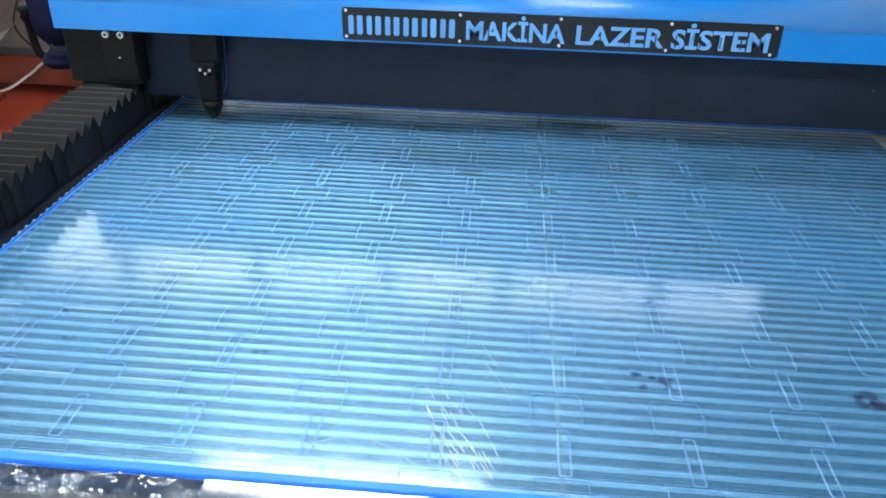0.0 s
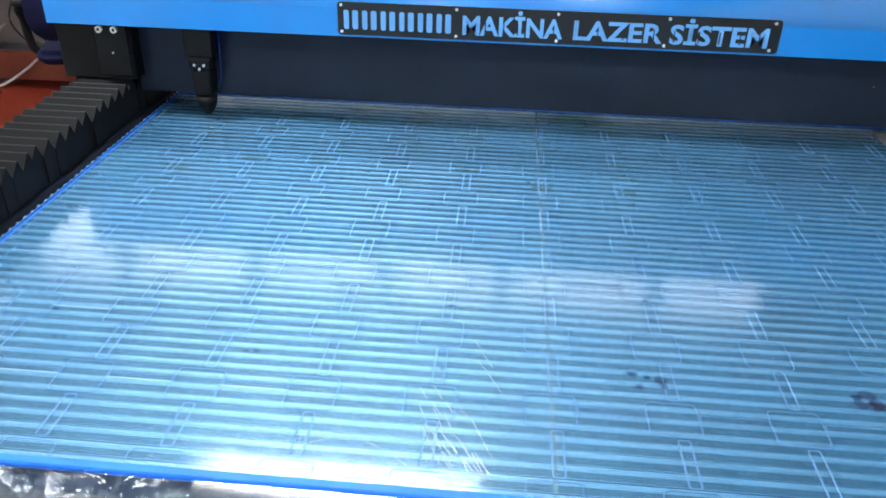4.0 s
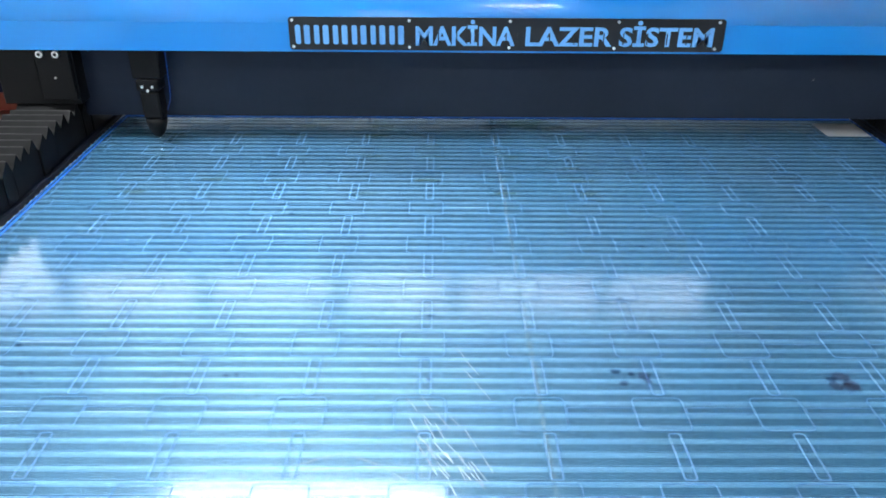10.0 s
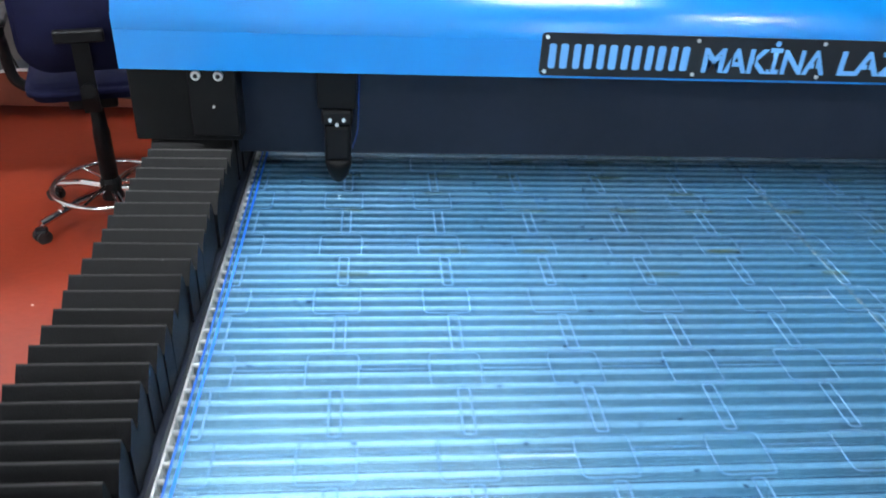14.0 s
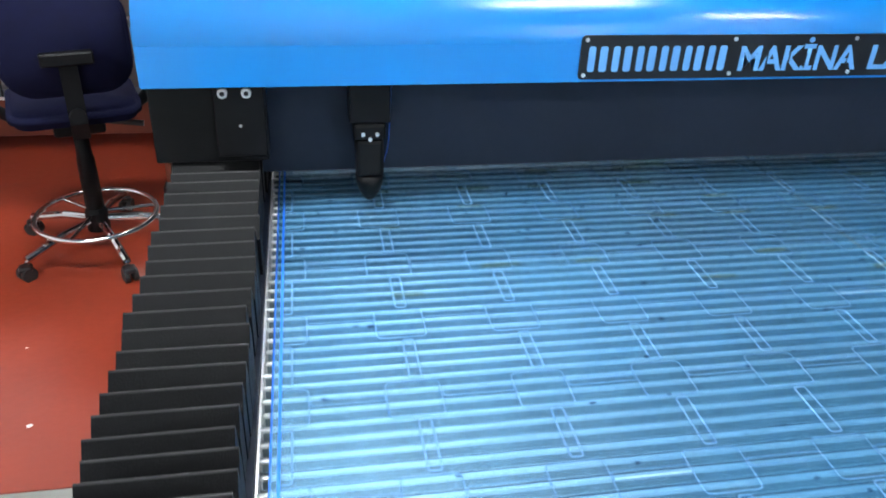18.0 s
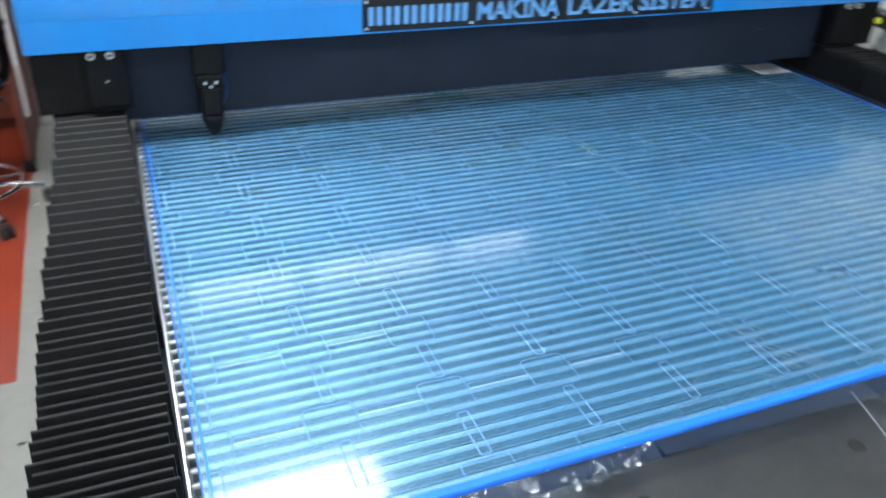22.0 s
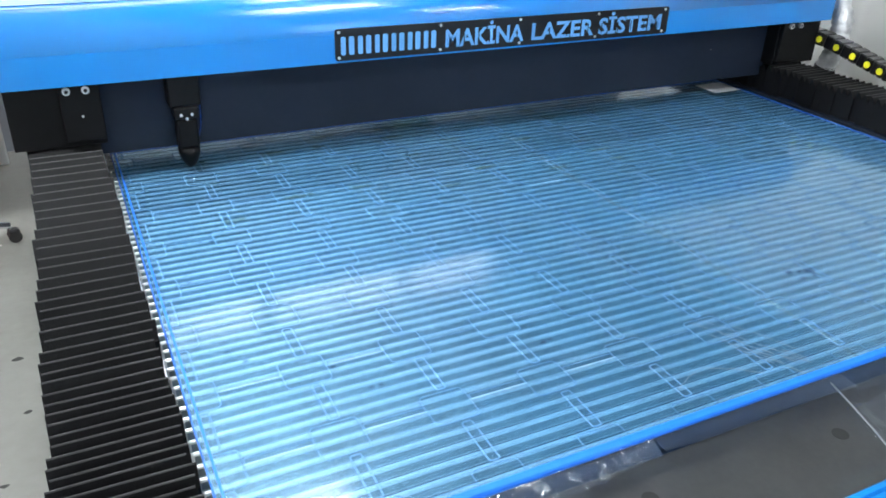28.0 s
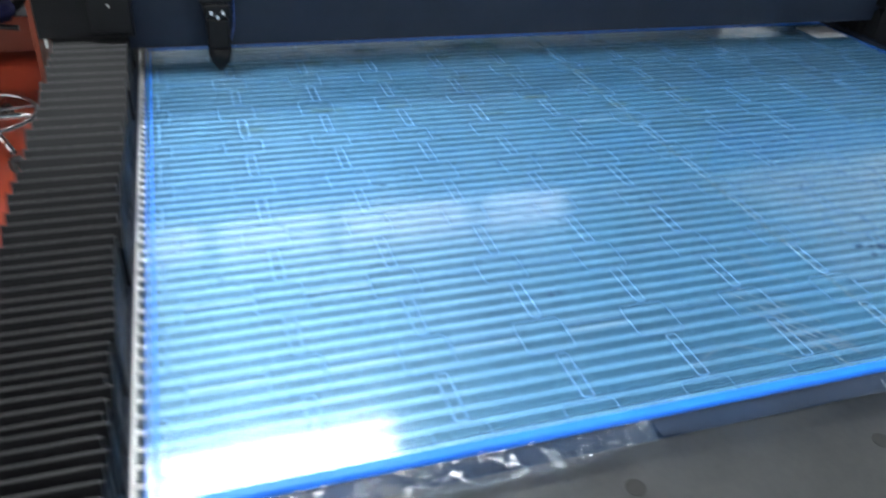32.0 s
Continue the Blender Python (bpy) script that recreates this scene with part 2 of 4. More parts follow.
LETTER = material("blue_letter_opening", (0.13, 0.36, 0.70), 0.35, vary=0.05, scale=6)
WINDOW_GLOW = glow("bright_daylight", (1.0, 0.93, 0.96), 1.15)
TUBE_GLOW = glow("lit_tube", (0.95, 0.98, 1.0), 45.0)
SPARK = glow("laser_spot", (1.0, 0.97, 0.9), 30.0)


# ---- mesh helpers ----
def mesh_of(bm, name, mat, smooth=False):
    me = bpy.data.meshes.new(name)
    bm.normal_update()
    bm.to_mesh(me)
    bm.free()
    if mat:
        me.materials.append(mat)
    if smooth:
        for p in me.polygons:
            p.use_smooth = True
    return me


def part(name, bm, mat, parent=None, label="", smooth=False):
    me = bm if isinstance(bm, bpy.types.Mesh) else mesh_of(bm, name, mat, smooth)
    ob = new(name, me)
    if parent:
        ob.parent = parent
    if label:
        tagged(ob, label=label)
    return ob


def thing(name, label, category, at=(0, 0, 0), group="", kind="", turn=0):
    ob = new(name)
    ob.empty_display_size = 0.05
    ob.matrix_world = pose(*at, 0, 0, turn)
    return tagged(ob, label, category, group, kind)


def box(lo, hi, bevel=0.0, seg=1, bm=None):
    bm2 = bmesh.new()
    bmesh.ops.create_cube(bm2, size=1)
    c = [(a + b) / 2 for a, b in zip(lo, hi)]
    s = [abs(b - a) for a, b in zip(lo, hi)]
    bmesh.ops.transform(bm2, matrix=Matrix.Translation(c) @ Matrix.Diagonal((*s, 1)), verts=bm2.verts)
    if bevel:
        bmesh.ops.bevel(bm2, geom=bm2.edges[:], offset=min(bevel, min(s) * 0.45), segments=seg, affect="EDGES", profile=0.5)
    return merged(bm, bm2)


def merged(bm, bm2):
    if bm is None:
        return bm2
    me = bpy.data.meshes.new("tmp")
    bm2.to_mesh(me)
    bm2.free()
    bm.from_mesh(me)
    bpy.data.meshes.remove(me)
    return bm


def rod(a, b, r, seg=12, r2=None, bm=None):
    bm2 = bmesh.new()
    a, b = Vector(a), Vector(b)
    d = b - a
    bmesh.ops.create_cone(bm2, cap_ends=True, segments=seg, radius1=r, radius2=r if r2 is None else r2, depth=d.length)
    bmesh.ops.transform(bm2, matrix=Matrix.Translation((a + b) / 2) @ d.to_track_quat("Z", "Y").to_matrix().to_4x4(), verts=bm2.verts)
    return merged(bm, bm2)


def turned(profile, seg=24):
    """A body of revolution about z from (radius, height) pairs."""
    bm = bmesh.new()
    rings = []
    for r, z in profile:
        rings.append([bm.verts.new((r * math.cos(2 * math.pi * k / seg), r * math.sin(2 * math.pi * k / seg), z)) for k in range(seg)])
    for p, q in zip(rings, rings[1:]):
        for k in range(seg):
            bm.faces.new((p[k], p[(k + 1) % seg], q[(k + 1) % seg], q[k]))
    bm.faces.new(rings[0][::-1])
    bm.faces.new(rings[-1])
    return bm


def tube(points, r, seg=8, closed=False):
    """A pipe along points."""
    bm = bmesh.new()
    pts = [Vector(p) for p in points]
    n = len(pts)
    rings = []
    up = Vector((0, 0, 1))
    for i, p in enumerate(pts):
        d = (pts[(i + 1) % n] - pts[i - 1]) if closed else (pts[min(i + 1, n - 1)] - pts[max(i - 1, 0)])
        d.normalize()
        s = d.cross(up)
        if s.length < 1e-3:
            s = d.cross(Vector((1, 0, 0)))
        s.normalize()
        u = s.cross(d)
        rings.append([bm.verts.new(p + r * (math.cos(2 * math.pi * k / seg) * s + math.sin(2 * math.pi * k / seg) * u)) for k in range(seg)])
    for i in range(n if closed else n - 1):
        p, q = rings[i], rings[(i + 1) % n]
        for k in range(seg):
            bm.faces.new((p[k], p[(k + 1) % seg], q[(k + 1) % seg], q[k]))
    if not closed:
        bm.faces.new(rings[0][::-1])
        bm.faces.new(rings[-1])
    return bm


def arc(points, steps=8):
    """A smooth curve through points (Catmull-Rom)."""
    p = [Vector(q) for q in points]
    p = [2 * p[0] - p[1]] + p + [2 * p[-1] - p[-2]]
    out = []
    for i in range(1, len(p) - 2):
        for k in range(steps):
            t = k / steps
            a, b, c, d = p[i - 1 : i + 3]
            out.append(0.5 * (2 * b + (c - a) * t + (2 * a - 5 * b + 4 * c - d) * t * t + (3 * b - a - 3 * c + d) * t**3))
    return out + [p[-2]]


def extruded(profile, axis, lo, hi, close=True):
    """A closed outline (two coordinates) drawn out along an axis: 'x' takes (y, z), 'y' takes (x, z), 'z' takes (x, y)."""
    bm = bmesh.new()

    def place(a, b, s):
        return {"x": (s, a, b), "y": (a, s, b), "z": (a, b, s)}[axis]

    p = [bm.verts.new(place(a, b, lo)) for a, b in profile]
    q = [bm.verts.new(place(a, b, hi)) for a, b in profile]
    n = len(p)
    for k in range(n):
        bm.faces.new((p[k], p[(k + 1) % n], q[(k + 1) % n], q[k]))
    bm.faces.new(p[::-1])
    bm.faces.new(q)
    bmesh.ops.recalc_face_normals(bm, faces=bm.faces)
    return bm


def round_rect(x0, y0, x1, y1, r, seg=4):
    pts = []
    for cx, cy, a0 in ((x1 - r, y1 - r, 0), (x0 + r, y1 - r, 90), (x0 + r, y0 + r, 180), (x1 - r, y0 + r, 270)):
        for k in range(seg + 1):
            a = radians(a0 + 90 * k / seg)
            pts.append((cx + r * math.cos(a), cy + r * math.sin(a)))
    return pts


def outline(points, width, thick, closed=True):
    """A flat raised line of some width along a loop of (x, y)."""
    bm = bmesh.new()
    n = len(points)
    P = [Vector((x, y, 0)) for x, y in points]
    rows = []
    for i, p in enumerate(P):
        a = P[i - 1] if (closed or i) else p
        b = P[(i + 1) % n] if (closed or i < n - 1) else p
        d = (b - a).normalized()
        s = Vector((-d.y, d.x, 0)) * width / 2
        rows.append((bm.verts.new(p - s), bm.verts.new(p + s), bm.verts.new(p - s + Vector((0, 0, thick))), bm.verts.new(p + s + Vector((0, 0, thick)))))
    for i in range(n if closed else n - 1):
        a, b = rows[i], rows[(i + 1) % n]
        bm.faces.new((a[2], b[2], b[3], a[3]))
        bm.faces.new((a[0], b[0], b[2], a[2]))
        bm.faces.new((a[3], b[3], b[1], a[1]))
    bmesh.ops.recalc_face_normals(bm, faces=bm.faces)
    return bm


# ---- the hall ----
LEFT, RIGHT, FRONT = -4.2, 5.4, -4.6
floor = part("floor", box((LEFT, FRONT, -0.2), (RIGHT, BACK, 0)), CONCRETE)
tagged(floor, "grey scuffed concrete floor of the workshop", "floor", kind="structure")
red = part("floor_paint", extruded([(-4.19, 1.53), (-0.535, 1.53), (-0.56, 2.7), (-0.575, 4.28), (-4.19, 4.28)], "z", 0.0005, 0.005), RED)
tagged(red, "worn red painted floor area beside the machine", "floor paint", kind="structure")
part("wall_west", box((LEFT - 0.2, FRONT, 0), (LEFT, BACK, CEIL)), WALL)
part("wall_south", box((LEFT - 0.2, FRONT - 0.2, 0), (RIGHT + 0.2, FRONT, CEIL)), WALL)
part("wall_east", box((RIGHT, FRONT, 0), (RIGHT + 0.2, BACK, CEIL)), DARKWALL)
part("ceiling", box((LEFT - 0.2, FRONT - 0.2, CEIL), (RIGHT + 0.2, BACK + 0.2, CEIL + 0.2)), DARKROOF)
wall_bm = box((LEFT - 0.2, BACK, 0), (RIGHT + 0.2, BACK + 0.2, WZ0))
upper = part("wall_north_upper", box((LEFT - 0.2, BACK, WZ1), (RIGHT + 0.2, BACK + 0.2, CEIL)), WALL)
tagged(upper, "white upper band of the workshop wall", "wall", kind="structure")
xs = [LEFT - 0.2] + [v for w in WINS for v in w] + [RIGHT + 0.2]
for a, b in zip(xs[::2], xs[1::2]):
    box((a, BACK, WZ0), (b, BACK + 0.2, WZ1), bm=wall_bm)
part("wall_north", wall_bm, GREYWALL)
for ob_name, words in (("wall_west", "plain white workshop wall"), ("wall_south", "plain white workshop wall"), ("wall_east", "plain dark grey workshop wall"), ("wall_north", "grey workshop wall with high windows"), ("ceiling", "plain grey workshop ceiling")):
    tagged(bpy.data.objects[ob_name], words, "ceiling" if ob_name == "ceiling" else "wall", kind="structure")
for n, (a, b) in enumerate(WINS):
    win = thing("window_%d" % (n + 1), "high workshop window bright with daylight", "window", ((a + b) / 2, BACK, WZ0), kind="structure")
    w, h = (b - a) / 2, WZ1 - WZ0
    fr = box((-w, 0.04, 0), (w, 0.1, 0.05))
    box((-w, 0.04, h - 0.05), (w, 0.1, h), bm=fr)
    box((-w, 0.04, 0.05), (-w + 0.05, 0.1, h - 0.05), bm=fr)
    box((w - 0.05, 0.04, 0.05), (w, 0.1, h - 0.05), bm=fr)
    part("window_frame", fr, WHITE_PLASTIC, win)
    part("pane", box((-w + 0.05, 0.065, 0.05), (w - 0.05, 0.075, h - 0.05)), WINDOW_GLOW, win, "bright daylit pane")

partition = part("wall_partition", box((LEFT, 4.3, 0), (-0.45, 4.4, 1.6)), GREYWALL)
tagged(partition, "low grey partition wall behind the workbench", "wall", kind="structure")
curtain_pts = [(4.55 + 0.07 * math.sin(y * 9) + 0.04 * math.sin(y * 23), y) for y in np.linspace(-1.0, 4.6, 170)]
curtain = part("curtain", extruded(curtain_pts + [(x + 0.01, y) for x, y in reversed(curtain_pts)], "z", 0.02, 2.75), CURTAIN, smooth=True)
tagged(curtain, "off-white hanging plastic curtain with soft folds", "curtain")


def ceiling_lamp(x, y):
    ob = thing("ceiling_lamp", "white louvred ceiling lamp with four lit tubes", "lamp", (x, y, LAMP - 0.16), group="ceiling lamps")
    part("housing", box((-1.2, -0.32, 0.05), (1.2, 0.32, 0.16), 0.01), WHITE_PLASTIC, ob)
    for sx in (-0.9, 0.9):
        part("hanger", rod((sx, 0, 0.16), (sx, 0, CEIL - LAMP + 0.16), 0.006, 6), WHITE_PLASTIC, ob, "thin hanging rod")
    for k in range(4):
        v = -0.225 + 0.15 * k
        part("tube", rod((-1.15, v, 0.015), (1.15, v, 0.015), 0.03, 10), TUBE_GLOW, ob, "lit white tube")
    return ob


# only the first lamp is known; the other two are added around the fills
for lx, ly in ((0.25, 3.42), (-0.7, 0.7), (2.6, -2.6)):
    ceiling_lamp(lx, ly)

# ---- laser machine: frame and bed ----
ZB = 0.68          # top of the bed's bars, under the sheet
W, D = 3.07, 2.13  # sheet
frame_ob = thing("laser_machine_frame", "black steel frame of a large laser cutter with blue front", "machine frame", (0, 0, 0))
part("left_beam", box((-0.267, -0.3, 0.0), (-0.045, 3.0, 0.70), 0.004), BLACK, frame_ob, "black box beam under the bellows")
part("right_beam", box((W + 0.045, -0.3, 0.0), (W + 0.30, 3.0, 0.70), 0.004), BLACK, frame_ob, "black box beam under the bellows")
part("left_lip", box((-0.043, -0.02, 0.60), (-0.028, 2.75, 0.69)), BLACK, frame_ob)
part("right_lip", box((W + 0.028, -0.02, 0.60), (W + 0.043, 2.75, 0.69)), BLACK, frame_ob)
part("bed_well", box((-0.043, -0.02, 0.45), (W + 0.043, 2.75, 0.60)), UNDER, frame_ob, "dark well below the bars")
part("rear_panel", box((-0.30, 3.0, 0.0), (W + 0.30, 3.05, 0.70), 0.004), BLACK, frame_ob)
part("front_apron", box((-0.30, -0.36, 0.0), (W + 0.30, -0.345, 0.60), 0.002), BLUE, frame_ob)
# front tray with holes
part("tray", box((-0.044, -0.30, 0.60), (W + 0.044, -0.021, 0.625), 0.003), STEEL, frame_ob, "grey steel front tray")
part("front_rail", extruded([(-0.345, 0.60), (-0.345, 0.665), (-0.338, 0.672), (-0.327, 0.672), (-0.322, 0.662), (-0.318, 0.672), (-0.307, 0.672), (-0.301, 0.665), (-0.301, 0.60)], "x", -0.044, W + 0.044), BLUE, frame_ob, "blue grooved edge rail")
part("rubber_seal", box((-0.30, -0.372, 0.56), (W + 0.30, -0.3605, 0.662), 0.003), RUBBER, frame_ob, "black rubber strip")
part("control_panel", extruded([(-0.3725, 0.55), (-0.3725, 0.66), (-0.376, 0.664), (-0.62, 0.62), (-0.62, 0.55)], "x", -0.30, W + 0.30), BLUE, frame_ob, "blue front control panel")

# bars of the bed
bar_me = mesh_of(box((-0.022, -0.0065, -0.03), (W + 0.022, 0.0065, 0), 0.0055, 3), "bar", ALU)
bar_me.materials.append(SHADED_ALU)
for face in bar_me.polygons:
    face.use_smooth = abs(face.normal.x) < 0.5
    # upright sides take the darker tone, so the gaps look shaded
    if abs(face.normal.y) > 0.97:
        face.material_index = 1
bed = thing("slatted_bed", "aluminium bar bed that carries the sheet", "cutting bed", (0, 0, ZB))
PITCH = 0.039
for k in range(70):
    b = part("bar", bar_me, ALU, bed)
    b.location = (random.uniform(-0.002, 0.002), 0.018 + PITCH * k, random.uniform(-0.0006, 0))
# rails that carry the bars
part("bar_rail", box((-0.0275, -0.01, -0.078), (-0.0225, 2.74, -0.012)), ALU, bed, "aluminium toothed side rail")
# the ledge below the bar ends has the same painted shade
part("rail_ledge", box((-0.022, -0.01, -0.078), (0.03, 2.74, -0.0305)), SHADED_ALU, bed, "pale ledge under the bar ends")
part("bar_rail", box((W + 0.008, -0.01, -0.078), (W + 0.027, 2.74, -0.031)), ALU, bed, "aluminium toothed side rail")

# ---- acrylic sheet with its cut pattern ----
sheet = thing("acrylic_sheet", "large clear blue-tinted acrylic sheet with laser-cut slots", "acrylic sheet", (0, 0, ZB + 0.001))
T = 0.005
part("body", box((0, 0, 0), (W, D, T)), ACRYLIC, sheet, "clear blue-tinted plastic")
part("left_edge", box((-0.0045, 0, -0.0005), (-0.0003, D, T + 0.001), 0.001), EDGE, sheet, "bright blue sheet edge")
part("right_edge", box((W + 0.0003, 0, -0.0005), (W + 0.0045, D, T + 0.001), 0.001), EDGE, sheet, "bright blue sheet edge")
part("rear_edge", box((0, D + 0.0003, -0.0005), (W, D + 0.019, T + 0.004), 0.001), EDGE, sheet, "dark blue sheet edge")
part("left_film_fold", box((0.010, 0.004, T + 0.0003), (0.0155, D - 0.01, T + 0.0012)), TAPE, sheet, "blue film fold along the edge")
tape = thing("edge_tape", "bright blue adhesive tape along the front edge of the sheet", "tape", (0, 0, ZB))
tape_profile = ([(0.004, 0.0072), (0.004, 0.0082), (-0.0125, 0.0078), (-0.0155, 0.004), (-0.0165, -0.004), (-0.0155, -0.004), (-0.0145, 0.003), (-0.0125, 0.0067)])
part("strip", extruded(tape_profile, "x", 0.0, 1.538), TAPE, tape)
part("strip", extruded(tape_profile, "x", 1.5385, W), TAPE, tape)
off = thing("acrylic_offcut", "narrow offcut of clear acrylic lying behind the sheet", "acrylic offcut", (0, 0, ZB + 0.001))
part("body", box((0.505, D + 0.02, 0), (2.77, D + 0.30, T)), ACRYLIC, off)
part("edge", box((0.497, D + 0.012, -0.0005), (0.5045, D + 0.30, T + 0.002), 0.001), EDGE, off, "dark blue cut edge")
part("edge", box((2.7705, D + 0.012, -0.0005), (2.778, D + 0.30, T + 0.002), 0.001), EDGE, off, "dark blue cut edge")

CX, CY = 0.254, 0.25
ZT = T + 0.0004


def inside(points, x0, y0):
    """The longest run of a loop that lies on the sheet when the loop is set at (x0, y0)."""
    ok = [0.008 < x + x0 < W - 0.008 and 0.006 < y + y0 < D - 0.008 for x, y in points]
    if all(ok):
        return points, True
    n, best = len(points), []
    for k in range(n):
        run = []
        while len(run) < n and ok[(k + len(run)) % n]:
            run.append(points[(k + len(run)) % n])
        best = run if len(run) > len(best) else best
    return best, False


def dense(points, step=0.012):
    out = []
    for (xa, ya), (xb, yb) in zip(points, points[1:] + points[:1]):
        m = max(1, int(math.hypot(xb - xa, yb - ya) / step))
        out += [(xa + (xb - xa) * k / m, ya + (yb - ya) * k / m) for k in range(m)]
    return out


LOOPS = {
    "slot": (round_rect(0, 0, 0.141, 0.018, 0.004, 2), 0.0026),
    "tall_slot": (round_rect(0.195, -0.190, 0.219, -0.062, 0.006, 2), 0.0042),
    "cutout": (round_rect(0.143, -0.053, 0.250, 0.050, 0.012, 3), 0.0032),
}
slit = mesh_of(box((0, -0.0011, 0), (0.141, 0.0011, 0.0007)), "slit", KERF_BRIGHT)
cut_meshes = {}
for i in range(-1, 12):
    for j in range(-1, 9):
        x0, y0 = 0.070 + CX * i, 0.247 + CY * j
        for name, (loop, wide) in LOOPS.items():
            run, whole = inside(loop, x0, y0)
            if whole:
                if name not in cut_meshes:
                    cut_meshes[name] = mesh_of(outline(loop, wide, 0.0006), name, KERF)
                me = cut_meshes[name]
            else:
                run, whole = inside(dense(loop), x0, y0)
                if len(run) < 3:
                    continue
                me = mesh_of(outline(run, wide, 0.0006, False), name, KERF)
            p = part(name, me, KERF, sheet)
            p.location = (x0, y0, ZT)
        if 0 <= i < 6 and 0 <= j < 5 and random.random() < (0.8 if i + j < 4 else 0.12):
            p = part("slit", slit, KERF_BRIGHT, sheet, "bright open cut")
            p.location = (x0, y0, ZT + 0.0008)
part("joint_strip", box((1.534, 0.004, T + 0.0003), (1.544, D - 0.004, T + 0.0009)), clear_plastic("milky_joint", (0.95, 0.98, 0.98), 0.09, 0.3, (0.6, 0.8, 0.85), ior=1.0), sheet, "milky joint line across the sheet")
# grime: scorched marks, burn residue, scratches
rg = random.Random(11)


def blot(r, n=9, squash=0.6):
    bm = bmesh.new()
    a0 = rg.random() * 6
    vs = [bm.verts.new((r * rg.uniform(0.6, 1.2) * math.cos(a0 + 2 * math.pi * k / n), squash * r * rg.uniform(0.6, 1.2) * math.sin(a0 + 2 * math.pi * k / n), 0)) for k in range(n)]
    f = bm.faces.new(vs)
    ext = bmesh.ops.extrude_face_region(bm, geom=[f])
    bmesh.ops.translate(bm, vec=(0, 0, 0.0004), verts=[v for v in ext["geom"] if isinstance(v, bmesh.types.BMVert)])
    bmesh.ops.recalc_face_normals(bm, faces=bm.faces)
    return bm


for (x, y), n, r in (((0.400, 0.374), 2, 0.008), ((0.858, 0.374), 2, 0.008), ((0.135, 0.644), 1, 0.008), ((1.763, 0.367), 3, 0.018), ((2.215, 0.352), 4, 0.020), ((1.29, 0.36), 2, 0.008)):
    for k in range(n):
        p = part("burn_mark", blot(r * rg.uniform(0.5, 1.0), 8, 1.0), BURN, sheet, "brown scorched residue")
        p.location = (x + (0.022 * (k - (n - 1) / 2) if n < 3 else rg.uniform(-0.03, 0.03)), y + (rg.uniform(-0.004, 0.004) if n < 3 else rg.uniform(-0.022, 0.022)), ZT + 0.0012 + 0.0002 * k)
smudges = [mesh_of(blot(rg.uniform(0.004, 0.009), 8, rg.uniform(0.4, 1.0)), "smudge", SMUDGE) for _ in range(8)]
for k in range(84):
    p = part("smudge", smudges[k % 8], SMUDGE, sheet)
    y = 0.1 + (D - 0.15) * rg.random() ** 0.55
    p.location = (0.05 + 2.0 * rg.random() ** 1.2, y, ZT + 0.0008)
    p.rotation_euler = (0, 0, rg.uniform(-0.4, 0.4))
for cx, cy in ((1.763, 0.367), (2.215, 0.352)):
    for k in range(2):
        p = part("smudge", smudges[k % 8], SMUDGE, sheet)
        p.location = (cx + rg.gauss(0, 0.022), cy + rg.gauss(0, 0.016), ZT + 0.0009)
        p.scale = (1.5, 1.5, 1)
for k in range(26):
    bm = box((0, 0, 0), (rg.uniform(0.05, 0.1), rg.uniform(0.012, 0.02), 0.0005))
    p = part("residue", bm, OLIVE, sheet, "olive burn residue")
    p.location = (0.25 + CX * rg.randrange(7) + rg.uniform(-0.03, 0.03), 1.35 + 0.11 * rg.randrange(7), ZT + 0.0006)
STROKES = ((1.255, 0.293, 2), (1.285, 0.300, 2), (1.262, 0.230, 3), (1.292, 0.225, 3), (1.315, 0.215, 3), (1.345, 0.235, 3), (1.366, 0.475, 2), (1.378, 0.395, 2), (1.300, 0.140, 2), (1.335, 0.130, 2), (1.275, 0.165, 2), (1.360, 0.120, 2), (1.385, 0.105, 1), (1.32, 0.09, 2))
for sx, sy, pieces in STROKES:
    x, y = sx, sy
    for k in range(pieces):
        lean = rg.uniform(0.34, 0.62)
        length = rg.uniform(0.035, 0.075)
        p = part("scratch", box((-0.0011, -length, 0), (0.0011, 0, 0.0004)), SCRATCH, sheet, "white scratch in the film")
        p.location = (x, y, ZT + 0.0008)
        p.rotation_euler = (0, 0, lean)
        x += math.sin(lean) * (length + 0.008) + rg.uniform(-0.006, 0.006)
        y -= math.cos(lean) * (length + 0.008)
part("crease", tube([(1.03, 0.082, ZT + 0.001), (1.09, 0.112, ZT + 0.001), (1.141, 0.126, ZT + 0.001), (1.21, 0.092, ZT + 0.001), (1.265, 0.05, ZT + 0.001)], 0.0009, 5), SCRATCH, sheet, "white crease in the film")
paper = part("paper_label", box((2.885, 1.925, ZB + T + 0.002), (3.06, 2.075, ZB + T + 0.003)), PAPER)
tagged(paper, "small white paper label lying on the sheet", "paper label")


